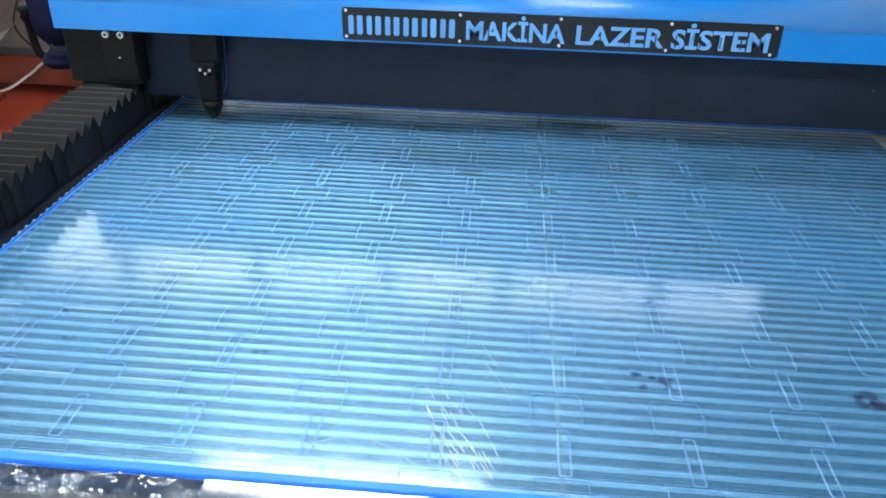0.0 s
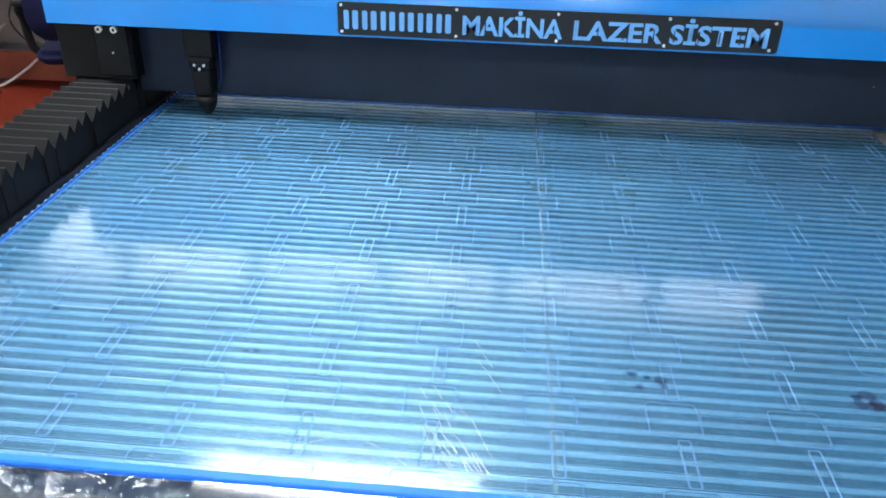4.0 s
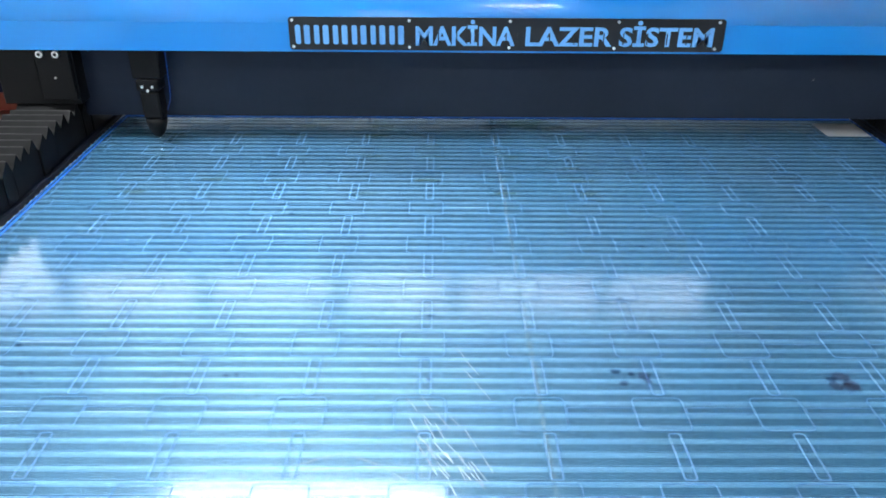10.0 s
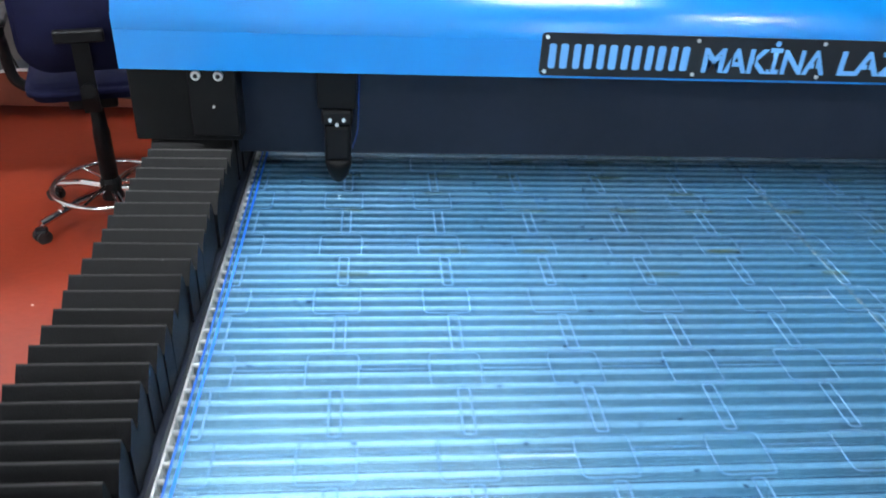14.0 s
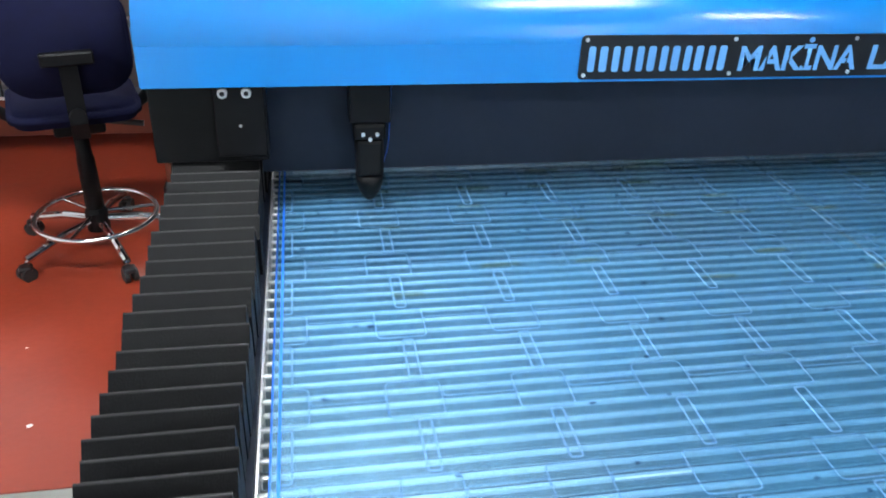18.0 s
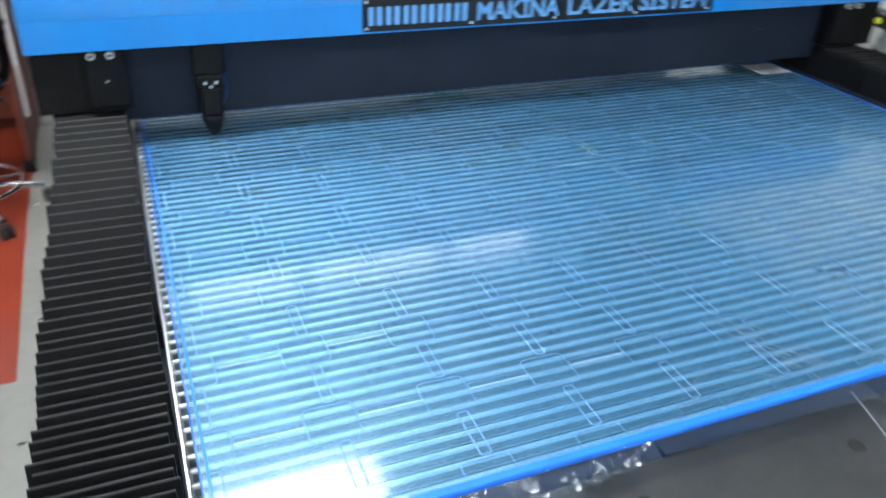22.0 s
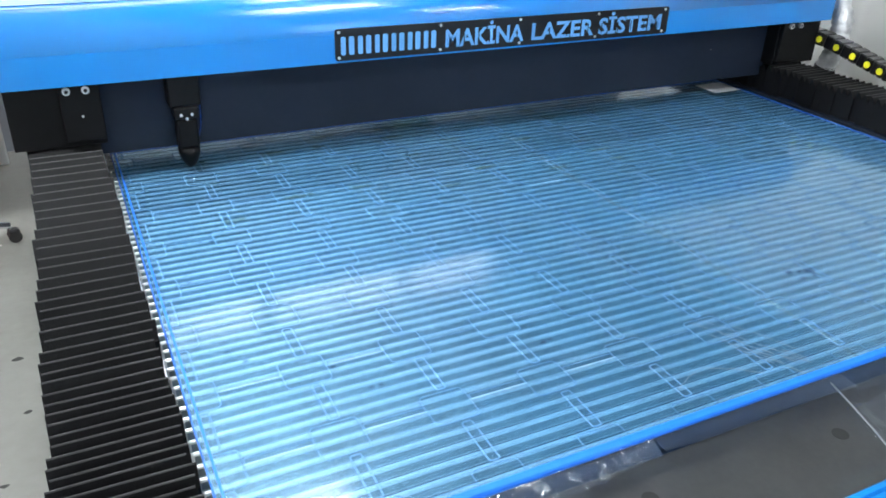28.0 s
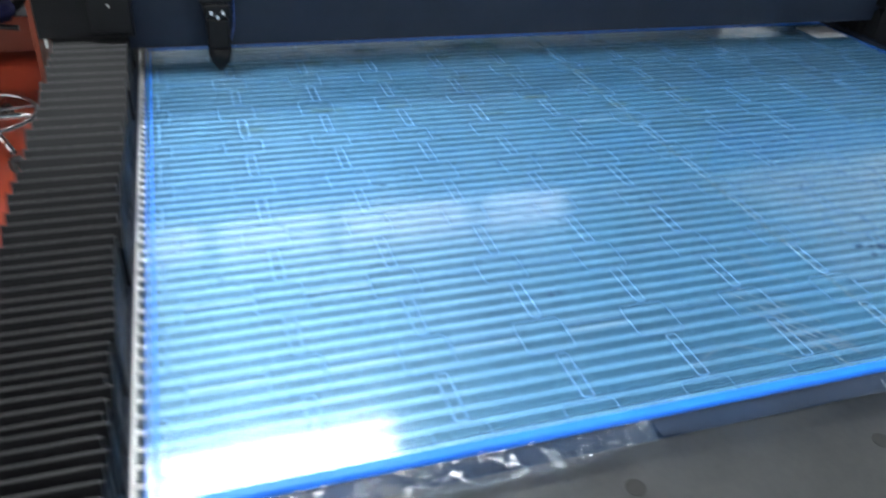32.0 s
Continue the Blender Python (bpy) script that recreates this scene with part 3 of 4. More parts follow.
# wrap film that hangs over the front edge onto the tray
def film_mesh(xa, xb):
    bm = bmesh.new()
    nx, ny = int((xb - xa) * 72), 8
    grid = []
    for i in range(nx + 1):
        x = xa + (xb - xa) * i / nx
        crumple = 1.0 if x < 0.87 else (0.0 if x < 1.445 else 0.22)
        row = []
        for j in range(ny + 1):
            v = j / ny
            y = -0.0205 - 0.050 * v - 0.02 * v * noise.noise(Vector((x * 3, 0, 5)))
            z = ZB + 0.004 - (0.001 * v if 0.87 < x < 1.445 else 0.018 * v ** 0.8)
            k = crumple * min(1, v * 3)
            z += k * 0.013 * noise.noise(Vector((x * 34, y * 40, 1))) + k * 0.009 * noise.noise(Vector((x * 80, y * 60, 7)))
            row.append(bm.verts.new((x, y, max(z, 0.632))))
        grid.append(row)
    for i in range(nx):
        for j in range(ny):
            bm.faces.new((grid[i][j], grid[i][j + 1], grid[i + 1][j + 1], grid[i + 1][j]))
    return bm


film_ob = thing("wrap_film", "crumpled clear wrap film hanging over the front edge", "plastic film", (0, 0, 0))
for xa, xb, words in ((0.02, 0.869, "crumpled clear film"), (0.871, 1.44, "smooth clear film"), (1.446, W - 0.02, "wrinkled clear film")):
    part("film_length", film_mesh(xa, xb), FILM_TAUT if "smooth" in words else (FILM if "crumpled" in words else FILM_LOOSE), film_ob, words, True)
flap_bm = bmesh.new()
grid = [[flap_bm.verts.new((1.40 + 0.34 * i / 24 - 0.045 * j / 10, -0.09 - 0.16 * j / 10, 0.637 + 0.03 * abs(noise.noise(Vector((i * 0.4, j * 0.3, 3)))) + 0.004 * math.sin(i))) for j in range(11)] for i in range(25)]
for i in range(24):
    for j in range(10):
        flap_bm.faces.new((grid[i][j], grid[i][j + 1], grid[i + 1][j + 1], grid[i + 1][j]))
flap = part("film_flap", flap_bm, FILM_LOOSE, smooth=True)
tagged(flap, "loose flap of clear wrap film lying on the tray", "plastic film")
for x, y in ((1.328, -0.137), (0.80, -0.115), (1.95, -0.10), (2.5, -0.11)):
    part("tray_hole", rod((x, y, 0.6252), (x, y, 0.6262), 0.019, 20), RUBBER, frame_ob, "dark round plug in the tray")
part("film_fold", tube([(1.40, -0.035, 0.676), (1.388, -0.10, 0.668), (1.372, -0.17, 0.66), (1.357, -0.235, 0.65)], 0.0022, 6), SCRATCH, film_ob, "bright folded film edge")
# push button with arrow marks on the control panel
part("button", rod((0.985, -0.47, 0.64), (0.985, -0.475, 0.664), 0.03, 24), WHITE_PLASTIC, frame_ob, "white round push button")
part("arrow_mark", extruded([(0.93, -0.425), (0.955, -0.415), (0.965, -0.45), (0.948, -0.46)], "z", 0.6535, 0.657), BLACK_GLOSS, frame_ob, "black printed mark")
part("arrow_mark", extruded([(1.0, -0.415), (1.03, -0.41), (1.05, -0.45), (1.03, -0.455)], "z", 0.6535, 0.657), BLACK_GLOSS, frame_ob, "black printed mark")
for k in range(9):
    part("screw", rod((0.25 + 0.32 * k, -0.385, 0.655), (0.25 + 0.32 * k, -0.385, 0.6665), 0.006, 10), SCREW, frame_ob)


# ---- bellows covers ----
def bellows(x0, x1, label, far=0.036, valley=0.797):
    ob = thing("bellows_cover", label, "bellows", (0, 0, 0), group="bellows covers of the guide rails")
    y, k = -0.30, 0
    cache = {}
    while y < 2.98:
        s = max(0.0, min(1.0, (y - 0.12) / 0.98))
        p = round(0.027 + far * s ** 1.25, 3)
        if p not in cache:
            lean = 0.66
            bm = extruded([(0.0, 0.702), (0.0, valley), (p * lean - 0.002, 0.836), (p * lean, 0.8385), (p * lean + 0.0015, 0.8385), (p * lean + 0.003, 0.836), (p, valley), (p, 0.702)], "x", -(x1 - x0) / 2, (x1 - x0) / 2)
            body = mesh_of(bm, "pleat", BELLOW)
            body.materials.append(BELLOW_EDGE)
            for face in body.polygons:
                if face.center.z > 0.8365 and abs(face.normal.x) < 0.5:
                    face.material_index = 1
            cache[p] = body
        part("pleat", cache[p], BELLOW, ob).matrix_local = Matrix.Translation(((x0 + x1) / 2 + random.uniform(-0.003, 0.003), y, random.uniform(-0.003, 0.002))) @ Matrix.Rotation(random.uniform(-0.009, 0.009), 4, "Z") @ Matrix.Rotation(random.uniform(-0.006, 0.006), 4, "Y")
        y += p
        k += 1
    return ob


bellows(-0.259, -0.036, "black pleated bellows cover on the side rail")
bellows(W + 0.04, W + 0.263, "black pleated bellows cover on the side rail", 0.008, 0.806)

# ---- gantry ----
YG = 1.76
gantry = thing("laser_gantry", "bright blue gantry beam with black panel across the bed", "laser gantry", (0, YG, 0))
prof = [(0.0, 1.057), (0.0, 1.158), (0.0, 1.165)]
for k in range(1, 19):
    a = radians(5 * k)
    prof.append((0.112 - 0.112 * math.cos(a), 1.165 + 0.125 * math.sin(a)))
prof += [(0.118, 1.2925), (0.40, 1.318), (0.42, 1.30), (0.42, 1.057)]
beam_bm = extruded(prof, "x", -0.303, 3.40)
beam = part("beam", beam_bm, BLUE, gantry, "glossy blue sheet-metal beam")
for p in beam.data.polygons:
    p.use_smooth = abs(p.normal.x) < 0.5 and p.normal.z < 0.98 and (p.normal.z > 0.02 or 1.158 < p.center.z < 1.165)
part("top_seam", box((-0.30, 0.1185, 1.2905), (3.40, 0.1215, 1.2938)), BLACK_GLOSS, gantry, "dark seam of the lid")
part("front_panel", box((-0.12, 0.12, 0.775), (3.24, 0.14, 1.056), 0.002), BLACK, gantry, "black coated steel panel")
# unseen block, added to stop the bright back wall mirroring in the sheet
part("rear_housing", box((-0.12, 0.141, 0.785), (3.24, 0.50, 1.05)), BLACK, gantry, "unseen black block that keeps the sheet's reflection dark")
for sx in (0, 1):
    a, b = ((-0.30, -0.015), (3.105, 3.39))[sx]
    part("end_plate", box((a, 0.045, 0.842), (b, 0.40, 1.056), 0.003), MATT, gantry, "black end carriage")
    part("end_cover", box((a + (0.16 if not sx else 0.0), 0.02, 0.865), (b - (0.0 if not sx else 0.16), 0.0445, 1.055), 0.003), MATT, gantry, "black carriage cover")
    part("end_face", box((-0.305 if not sx else 3.4003, 0.004, 1.06), (-0.3033 if not sx else 3.402, 0.415, 1.2)), BLUE, gantry)
for bx in (-0.115, -0.057, 3.15, 3.21):
    bolt = part("bolt", rod((bx, 0.02, 1.038), (bx, 0.008, 1.038), 0.0125, 16), SCREW, gantry, "silver socket bolt")
    part("socket", rod((bx, 0.0085, 1.038), (bx, 0.0065, 1.038), 0.0065, 6), BLACK_GLOSS, bolt)
part("small_screw", rod((-0.078, 0.02, 0.95), (-0.078, 0.016, 0.95), 0.004, 8), SCREW, gantry)
for bx in (2.75,):
    part("small_screw", rod((bx, 0.12, 0.93), (bx, 0.1175, 0.93), 0.003, 8), STEEL, gantry)

# name plate with lettering
PX0, PX1, PZ0, PZ1 = 0.792, 2.335, 1.0645, 1.180
plate = part("name_plate", extruded([(x, z) for x, z in round_rect(PX0, PZ0, PX1, PZ1, 0.012, 3)], "y", -0.0045, -0.0005), BLACK_GLOSS, gantry, "black stencil name plate")


def word(text, x0, x1, z0, z1):
    cu = bpy.data.curves.new("lettering", "FONT")
    cu.body = text
    cu.extrude, cu.offset, cu.resolution_u = 0.0, 0.028, 3
    ob = new("lettering", cu)
    deps = bpy.context.evaluated_depsgraph_get()
    me = bpy.data.meshes.new_from_object(ob.evaluated_get(deps))
    bpy.data.objects.remove(ob)
    xs_ = [v.co.x for v in me.vertices]
    ys_ = [v.co.y for v in me.vertices]
    cap = 0.73
    lo, hi = min(xs_), max(xs_)
    for v in me.vertices:
        u = (v.co.x - lo) / (hi - lo)
        w = v.co.y / cap
        v.co = (x0 + u * (x1 - x0), -0.0052, z0 + w * (z1 - z0))
    me.materials.clear()
    me.materials.append(LETTER)
    return me


LZ0, LZ1 = 1.085, 1.152
for text, a, b in (("MAKİNA", 0.447, 0.80), ("LAZER", 0.837, 1.146), ("SİSTEM", 1.17, 1.505)):
    part("lettering", word(text, PX0 + a, PX0 + b, LZ0, LZ1), LETTER, plate, "blue stencil letters")
# maker's mark, as plain blocks
for k in range(6):
    a = PX0 + 0.022 + 0.0665 * k
    for u0, u1 in ((0.0, 0.019), (0.031, 0.052)):
        part("maker_mark", extruded(round_rect(a + u0, LZ0, a + u1, LZ1, 0.006, 2), "y", -0.0053, -0.0047), LETTER, plate, "plain blue block")
for xx in (1.318, 1.383, 1.432, 1.558, 1.60, 1.712, 1.80, 1.905, 1.975, 2.06, 2.13, 2.20, 2.265):
    part("stencil_bridge", box((xx, -0.0058, LZ0 + 0.004), (xx + 0.004, -0.0054, LZ1 - 0.022)), BLACK_GLOSS, plate)
for sx, zz in [(PX0 + q, 1.169) for q in (0.014, 0.425, 0.78, 1.163, 1.52)] + [(PX0 + q, 1.0765) for q in (0.014, 0.425, 0.78, 1.155, 1.515)]:
    part("plate_screw", rod((sx, -0.0045, zz), (sx, -0.008, zz), 0.0055, 10), SCREW, plate, "silver screw")

# laser head under the beam
head = new("laser_head")
head.parent = gantry
head.location = (0.25, 0.058, 0)
head.scale = (0.88, 0.98, 1)
tagged(head, "black cone-tipped laser cutting head")
part("carriage", box((-0.06, -0.035, 0.945), (0.062, 0.055, 1.056), 0.006, 2), MATT, head)
part("collar", box((-0.048, -0.04, 0.90), (0.048, 0.04, 0.944), 0.008, 2), MATT, head)
part("nozzle_body", box((-0.042, -0.036, 0.79), (0.042, 0.036, 0.8995), 0.012, 2), MATT, head)
cone = turned([(0.044, 0.79), (0.043, 0.768), (0.034, 0.742), (0.021, 0.722), (0.009, 0.713), (0.004, 0.7115)], 20)
part("nozzle", cone, MATT, head, "black tapered nozzle", True)
for sx, sz in ((-0.021, 0.918), (0.021, 0.918), (0.0, 0.904)):
    part("screw", rod((sx, -0.040, sz), (sx, -0.0445, sz), 0.0058, 10), SCREW, head, "silver screw")
part("air_line", tube(arc([(0.07, 0.03, 1.05), (0.067, 0.03, 0.95), (0.062, 0.03, 0.86), (0.045, 0.02, 0.81)]), 0.0022, 8), AIRLINE, head, "thin blue air line")
part("spark", rod((0, 0, 0.7105), (0, 0, 0.7115), 0.003, 8), SPARK, head, "bright laser spot")

# ---- cable chain and hose at the far end ----
chain = thing("cable_chain", "black cable chain with yellow plugs beside the bellows", "cable chain", (0, 0, 0))
cpts = arc([(3.42, 2.05, 0.985), (3.42, 1.75, 0.955), (3.42, 1.5, 0.905), (3.42, 1.33, 0.865), (3.42, 1.22, 0.80), (3.42, 1.25, 0.73), (3.42, 1.4, 0.71), (3.42, 1.9, 0.705)], 5)
for a, b in zip(cpts, cpts[1:]):
    d = b - a
    if d.length < 0.02:
        continue
    bm = box((-0.045, 0.002, -0.032), (0.045, d.length - 0.002, 0.032), 0.006)
    link = part("link", bm, BLACK_GLOSS, chain)
    link.matrix_local = Matrix.Translation(a) @ d.to_track_quat("Y", "Z").to_matrix().to_4x4()
    m = (a + b) / 2
    if a.z > 0.86 and cpts.index(a) % 2 == 0:
        part("plug", rod((m.x - 0.046, m.y, m.z), (m.x - 0.052, m.y, m.z), 0.016, 14), YELLOW, chain, "yellow round plug")
part("chain_tray", box((3.36, 1.2, 0.0), (3.48, 2.9, 0.672)), BLACK, frame_ob, "black box under the cable chain")
hpts = arc([(3.50, 1.80, 0.80), (3.50, 1.77, 0.93), (3.52, 1.80, 1.08), (3.53, 1.98, 1.28), (3.5, 2.3, 1.45)], 12)
hose_bm = tube(hpts, 0.05, 14)
for n, v in enumerate(hose_bm.verts):
    ring = n // 14
    c = hpts[min(ring, len(hpts) - 1)]
    v.co = c + (v.co - c) * (1.0 + 0.10 * math.sin(ring * 2.2))
hose = part("exhaust_hose", hose_bm, HOSE, None, smooth=True)
tagged(hose, "wrinkled grey foil exhaust hose at the gantry end", "hose")
part("hose_clamp", tube([(3.5, 1.805, 0.775), (3.5, 1.80, 0.81)], 0.054, 14), BLACK_GLOSS, hose)
wire = part("hanging_cable", tube(arc([(4.45, 1.75, 1.75), (4.2, 1.6, 1.3), (4.03, 1.48, 1.03), (3.9, 1.6, 0.76), (3.8, 1.65, 0.45), (3.75, 1.6, 0.01)]), 0.006, 6), RUBBER)
tagged(wire, "thin black cable hanging in front of the curtain", "cable")


# ---- drafting chair ----
def chair(x, y, turn):
    ob = thing("drafting_chair", "tall navy swivel chair with chrome foot ring", "chair", (x, y, 0), turn=turn)
    for k in range(5):
        a = radians(72 * k - 6)
        c, s = math.cos(a), math.sin(a)
        leg = part("leg", tube([(0.03 * c, 0.03 * s, 0.135), (0.16 * c, 0.16 * s, 0.125), (0.325 * c, 0.325 * s, 0.085)], 0.016, 10), CHROME, ob, "chrome star leg")
        part("castor_stem", rod((0.325 * c, 0.325 * s, 0.08), (0.325 * c, 0.325 * s, 0.045), 0.008, 8), CHROME, leg)
        cc = Vector((0.335 * c, 0.335 * s, 0.03))
        n = Vector((-s, c, 0))
        for q in (-1, 1):
            part("castor_wheel", rod(cc + n * 0.008 * q, cc + n * 0.026 * q, 0.03, 16), RUBBER, leg, "black castor wheel")
        part("castor_hood", box(cc + Vector((-0.026, -0.026, 0.012)), cc + Vector((0.026, 0.026, 0.036)), 0.012, 2), BLACK_GLOSS, leg)
    part("hub", turned([(0.045, 0.09), (0.045, 0.17), (0.035, 0.19)], 18), MATT, ob)
    part("column", turned([(0.036, 0.19), (0.034, 0.40), (0.03, 0.42), (0.026, 0.56)], 18), MATT, ob, "black gas-spring column", True)
    ring = [(0.235 * math.cos(2 * math.pi * k / 40), 0.235 * math.sin(2 * math.pi * k / 40), 0.155) for k in range(40)]
    part("foot_ring", tube(ring, 0.011, 8, True), CHROME, ob, "chrome foot ring", True)
    for k in range(3):
        a = radians(120 * k)
        part("ring_spoke", rod((0.035 * math.cos(a), 0.035 * math.sin(a), 0.165), (0.235 * math.cos(a), 0.235 * math.sin(a), 0.155), 0.007, 8), CHROME, ob)
    part("mechanism", box((-0.09, -0.16, 0.555), (0.09, 0.11, 0.605), 0.012, 2), MATT, ob)
    part("lever", rod((0.08, -0.06, 0.575), (0.23, -0.10, 0.555), 0.012, 10), BLACK_GLOSS, ob, "black height lever")
    seat = extruded(round_rect(-0.23, -0.22, 0.23, 0.23, 0.09, 6), "z", 0.61, 0.675)
    bmesh.ops.bevel(seat, geom=[e for e in seat.edges if abs(e.verts[0].co.z - e.verts[1].co.z) < 1e-4], offset=0.02, segments=3, affect="EDGES")
    part("seat", seat, NAVY, ob, "navy cloth seat", True)
    strut = extruded([(-0.16, 0.575), (-0.14, 0.56), (-0.255, 0.60), (-0.285, 0.66), (-0.29, 0.90), (-0.305, 0.90), (-0.303, 0.65), (-0.27, 0.585)], "x", -0.03, 0.03)
    part("back_strut", strut, MATT, ob, "black backrest strut")
    part("back_bracket", box((-0.085, -0.325, 0.865), (0.085, -0.285, 0.91), 0.006), MATT, ob)
    part("adjust_knob", rod((0.0, -0.29, 0.685), (0.0, -0.33, 0.69), 0.026, 12), MATT, ob, "ribbed adjusting knob")
    back = extruded(round_rect(-0.215, 0.745, 0.215, 1.115, 0.11, 6), "y", -0.284, -0.225)
    bmesh.ops.bevel(back, geom=[e for e in back.edges if abs(e.verts[0].co.y - e.verts[1].co.y) < 1e-4], offset=0.018, segments=3, affect="EDGES")
    for v in back.verts:
        v.co.y += 0.35 * v.co.x * v.co.x
    part("backrest", back, NAVY, ob, "navy cloth backrest", True)
    for q in (-1, 1):
        part("armrest", tube(arc([(0.22 * q, 0.0, 0.60), (0.275 * q, -0.01, 0.66), (0.285 * q, -0.03, 0.80), (0.28 * q, -0.08, 0.865), (0.275 * q, 0.12, 0.875)]), 0.022, 8), MATT, ob, "black plastic arm loop", True)
        part("arm_pad", box((0.245 * q - 0.0, -0.12, 0.88), (0.305 * q, 0.16, 0.91), 0.014, 2), MATT, ob)
    return ob


chair(-0.79, 2.905, 17)

# ---- workbench and clutter ----
bench = thing("workbench", "red-brown wooden workbench with red laminate top", "workbench", (0, 0, 0))
part("top", box((-3.4, 3.33, 0.925), (-0.48, 4.16, 0.955), 0.004), TABLETOP, bench, "red laminate top")
part("side_panel", box((-0.58, 3.36, 0.02), (-0.555, 4.15, 0.924), 0.003), WOOD, bench, "red-brown side panel")
part("foot", box((-0.60, 3.34, 0.0), (-0.54, 3.42, 0.06), 0.004), BLACK_GLOSS, bench)
part("leg", box((-2.16, 3.36, 0.02), (-2.08, 3.42, 0.924), 0.003), WOOD, bench)
part("leg_foot", box((-2.20, 3.2, 0.0), (-2.04, 3.9, 0.04), 0.006), WOOD, bench)
part("rear_rail", box((-3.3, 4.08, 0.05), (-0.59, 4.10, 0.25), 0.003), WOOD, bench, "dark foot board")
part("cable_duct", box((-0.53, 3.36, 0.3), (-0.515, 3.385, 0.924), 0.002), WHITE_PLASTIC, bench, "white cable duct")
panel = part("wall_board", box((-3.5, 4.17, 0.28), (-0.6, 4.2, 0.92), 0.003), material("brown_grey_board", (0.2, 0.19, 0.18), 0.7, vary=0.15, scale=3))
tagged(panel, "dull grey board behind the workbench", "wall board")
pipe = part("wall_pipe", box((-0.545, 4.05, 0.0), (-0.49, 4.09, 1.6), 0.012, 2), WHITE_PLASTIC)
tagged(pipe, "upright white pipe beside the workbench", "pipe")


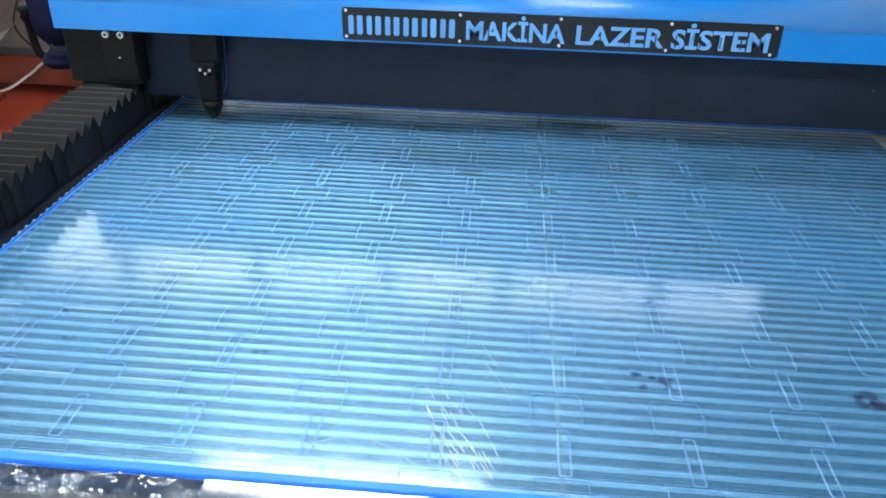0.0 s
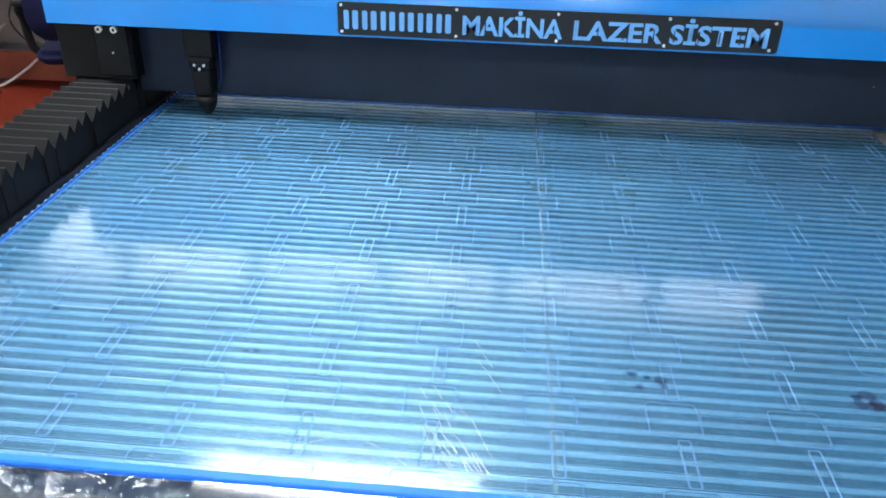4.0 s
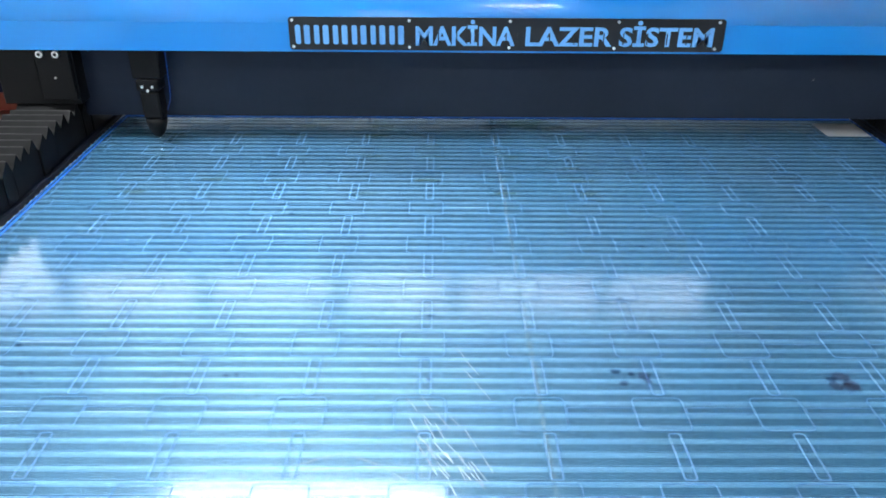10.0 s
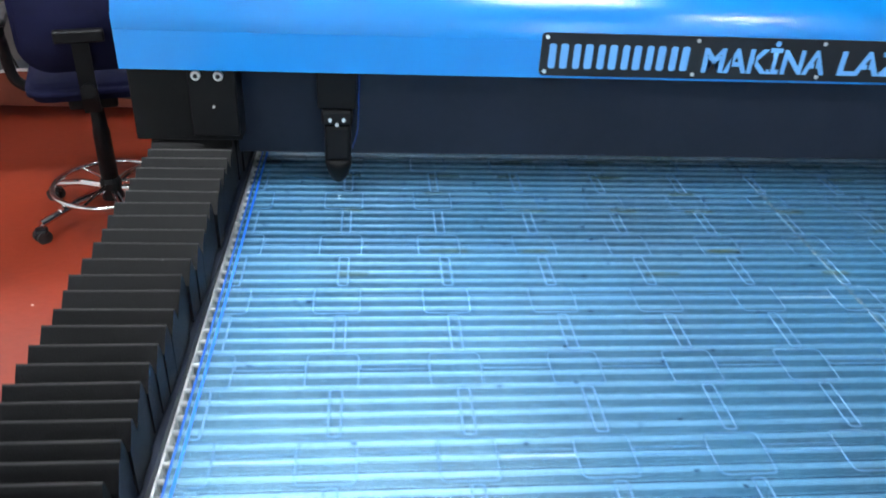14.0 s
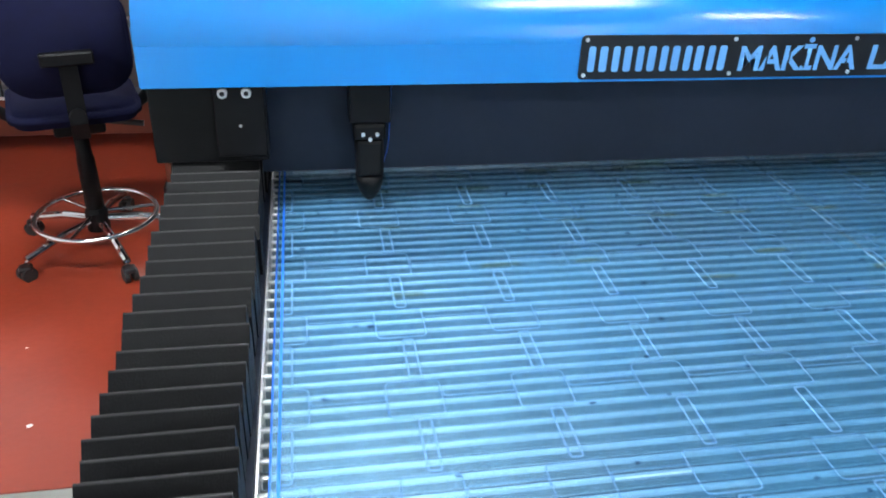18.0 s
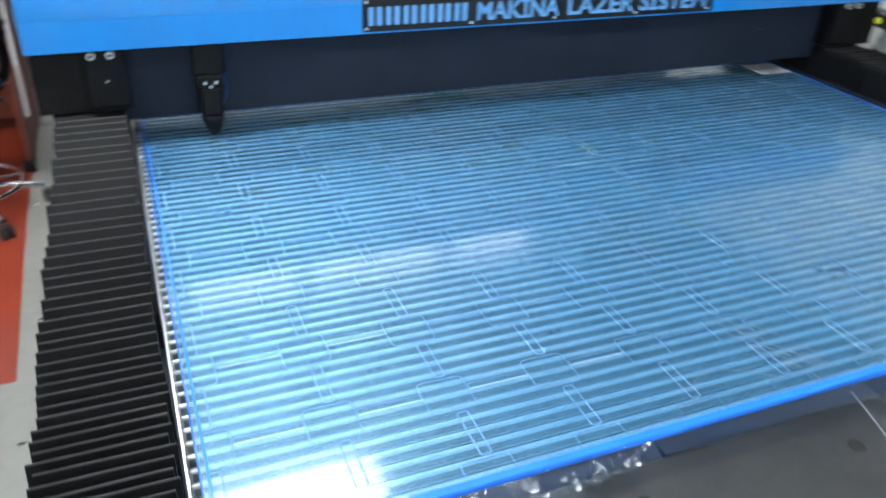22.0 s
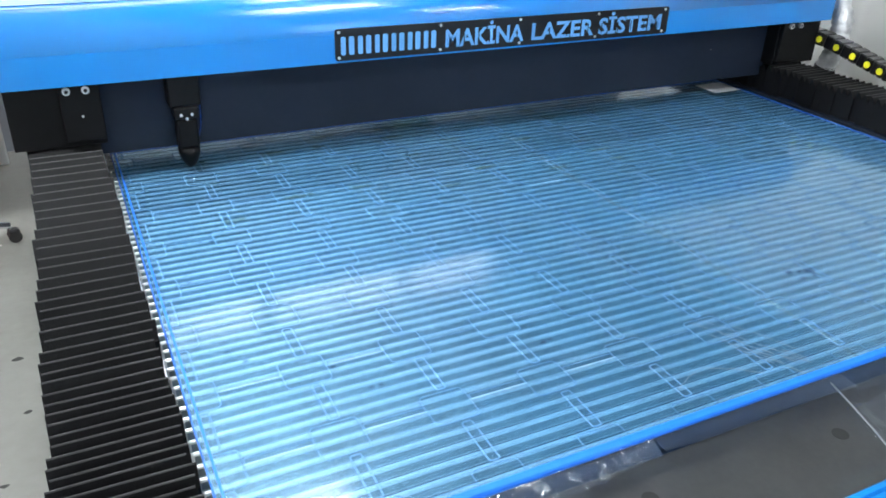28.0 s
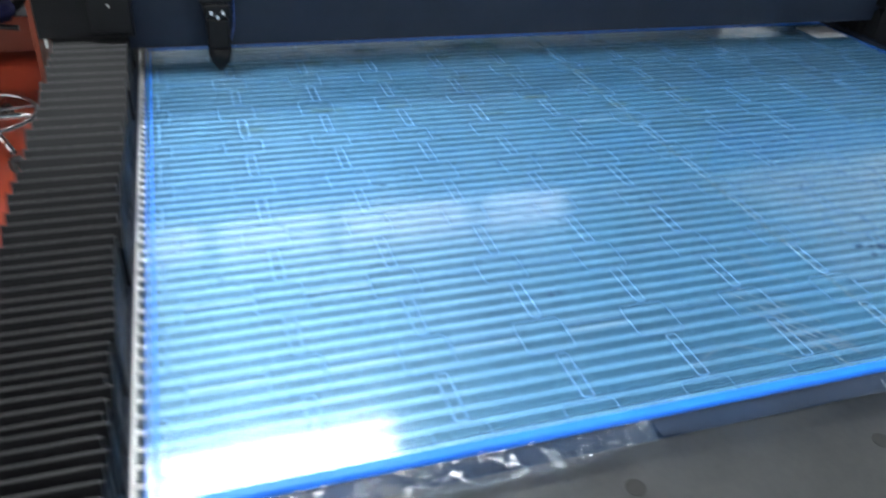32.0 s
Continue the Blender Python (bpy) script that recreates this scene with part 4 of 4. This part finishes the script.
def clutter():
    tr = thing("bench_tray", "white plastic tray leaning under the workbench", "tray", (-2.3, 3.93, 0.0))
    part("base", extruded([(-0.255, 0.04), (-0.18, 0.075), (0.06, 0.325), (-0.25, 0.315)], "y", 0.02, 0.035), WHITE_PLASTIC, tr, "white tray floor")
    part("rim", box((-0.262, -0.02, 0.316), (0.07, 0.04, 0.334), 0.004), WHITE_PLASTIC, tr)
    part("rim", box((-0.268, -0.02, 0.03), (-0.253, 0.04, 0.316), 0.004), WHITE_PLASTIC, tr)
    part("side", extruded([(-0.185, 0.065), (0.11, 0.215), (0.40, 0.485), (0.06, 0.33)], "y", -0.012, 0.018), DULL, tr, "grey slanting side")
    so = thing("socket_box", "grey wall socket box under the workbench", "socket", (-2.487, 4.14, 0.30))
    part("case", box((-0.066, -0.05, 0), (0.066, 0.03, 0.215), 0.01, 2), DULL, so)
    part("outlet", rod((0, -0.05, 0.13), (0, -0.056, 0.13), 0.028, 18), BLACK_GLOSS, so)
    part("outlet", rod((0, -0.05, 0.05), (0, -0.056, 0.05), 0.015, 18), BLACK_GLOSS, so)
    part("plug_housing", box((-0.11, -0.03, 0.216), (0.09, 0.03, 0.32), 0.015, 2), MATT, so, "dark housing over the socket")
    co = part("power_cord", tube(arc([(-2.42, 3.7, 0.009), (-2.3, 3.85, 0.009), (-2.2, 3.98, 0.009), (-2.09, 4.02, 0.03), (-1.91, 4.03, 0.14), (-1.8, 4.05, 0.22), (-1.62, 4.06, 0.262), (-1.4, 4.06, 0.265)]), 0.009, 8), WHITE_PLASTIC)
    tagged(co, "white power cord lying on the red floor", "power cord")
    for k in range(5):
        x = -1.95 + 0.12 * k
        c = part("loose_cable", tube(arc([(x, 4.12, 0.92), (x + 0.06, 4.08, 0.7), (x - 0.04 + 0.05 * k, 4.1, 0.45), (x + 0.12, 4.08, 0.26)]), 0.006, 6), RUBBER)
        tagged(c, "thin dark cable hanging under the workbench", "cable", group="cables under the workbench")
    p = part("papers", box((-1.75, 3.5, 0.956), (-1.35, 3.75, 0.972), 0.003), PAPER)
    tagged(p, "loose stack of white papers on the workbench", "papers")
    f = part("red_folder", box((-1.42, 3.4, 0.956), (-1.22, 3.52, 0.985), 0.004), material("red_card", (0.6, 0.02, 0.02), 0.5))
    tagged(f, "small bright red box on the workbench", "box")
    b = part("black_case", box((-1.95, 3.75, 0.956), (-1.45, 4.05, 1.06), 0.02, 2), BLACK_GLOSS)
    tagged(b, "dark case on the workbench", "case")
    for k in range(3):
        o = part("clear_box", box((-1.15 + 0.17 * k, 3.55, 0.956), (-1.02 + 0.17 * k, 3.75, 1.02 + 0.02 * k), 0.006), clear_plastic("clear_tub%d" % k, (0.9, 0.9, 0.9), 0.3, 0.1))
        tagged(o, "clear plastic parts box on the workbench", "box", group="parts boxes on the workbench")


clutter()

# ---- behind the gantry ----
cab = thing("cabinet", "long dark cabinet with white top behind the machine", "cabinet", (0, 0, 0))
# body is out of sight; its dark colour stands in for a dark reflection
part("body", box((-0.35, 3.35, 0.0), (3.3, 4.0, 1.06), 0.006), material("reflection_dark_cabinet", (0.03, 0.032, 0.036), 0.5), cab, "unseen cabinet body, dark to keep the sheet's reflection dark")
part("top", box((-0.38, 3.32, 1.061), (3.33, 4.03, 1.09), 0.006), WHITE_PLASTIC, cab)
bowl = part("green_bowl", turned([(0.05, 0.0), (0.10, 0.02), (0.13, 0.08), (0.13, 0.14), (0.10, 0.20), (0.06, 0.22)], 28), GREEN, smooth=True)
bowl.location = (1.86, 3.45, 1.091)
tagged(bowl, "round dark green glazed bowl on the cabinet top", "bowl")
bag = part("black_pouch", extruded(round_rect(-0.09, 0.0, 0.07, 0.13, 0.04, 4), "y", -0.05, 0.05), BLACK_GLOSS, smooth=True)
bag.location = (1.70, 3.47, 1.092)
tagged(bag, "small black pouch beside the green bowl", "pouch")
blk = part("black_box", box((0.2, 3.42, 1.091), (0.36, 3.55, 1.15), 0.006), BLACK_GLOSS)
tagged(blk, "small black box on the cabinet top", "box")

# ---- bits of litter on the floor ----
for k, (x, y, r, mat) in enumerate(((-0.784, 1.797, 0.012, PAPER), (-0.53, 2.94, 0.01, PAPER), (-0.46, 1.9, 0.022, RUBBER), (-0.43, 1.55, 0.016, RUBBER), (-0.9, 2.2, 0.006, PAPER), (-0.5, 1.2, 0.014, RUBBER), (-0.62, 1.3, 0.008, RUBBER), (-0.75, 1.1, 0.01, RUBBER))):
    bm = blot(r, 7, 0.7)
    o = part("litter", bm, mat)
    o.location = (x, y, 0.0052 if x < -0.56 and y > 1.53 else 0.0004)
    tagged(o, "small scrap on the workshop floor", "litter", group="scraps on the floor")
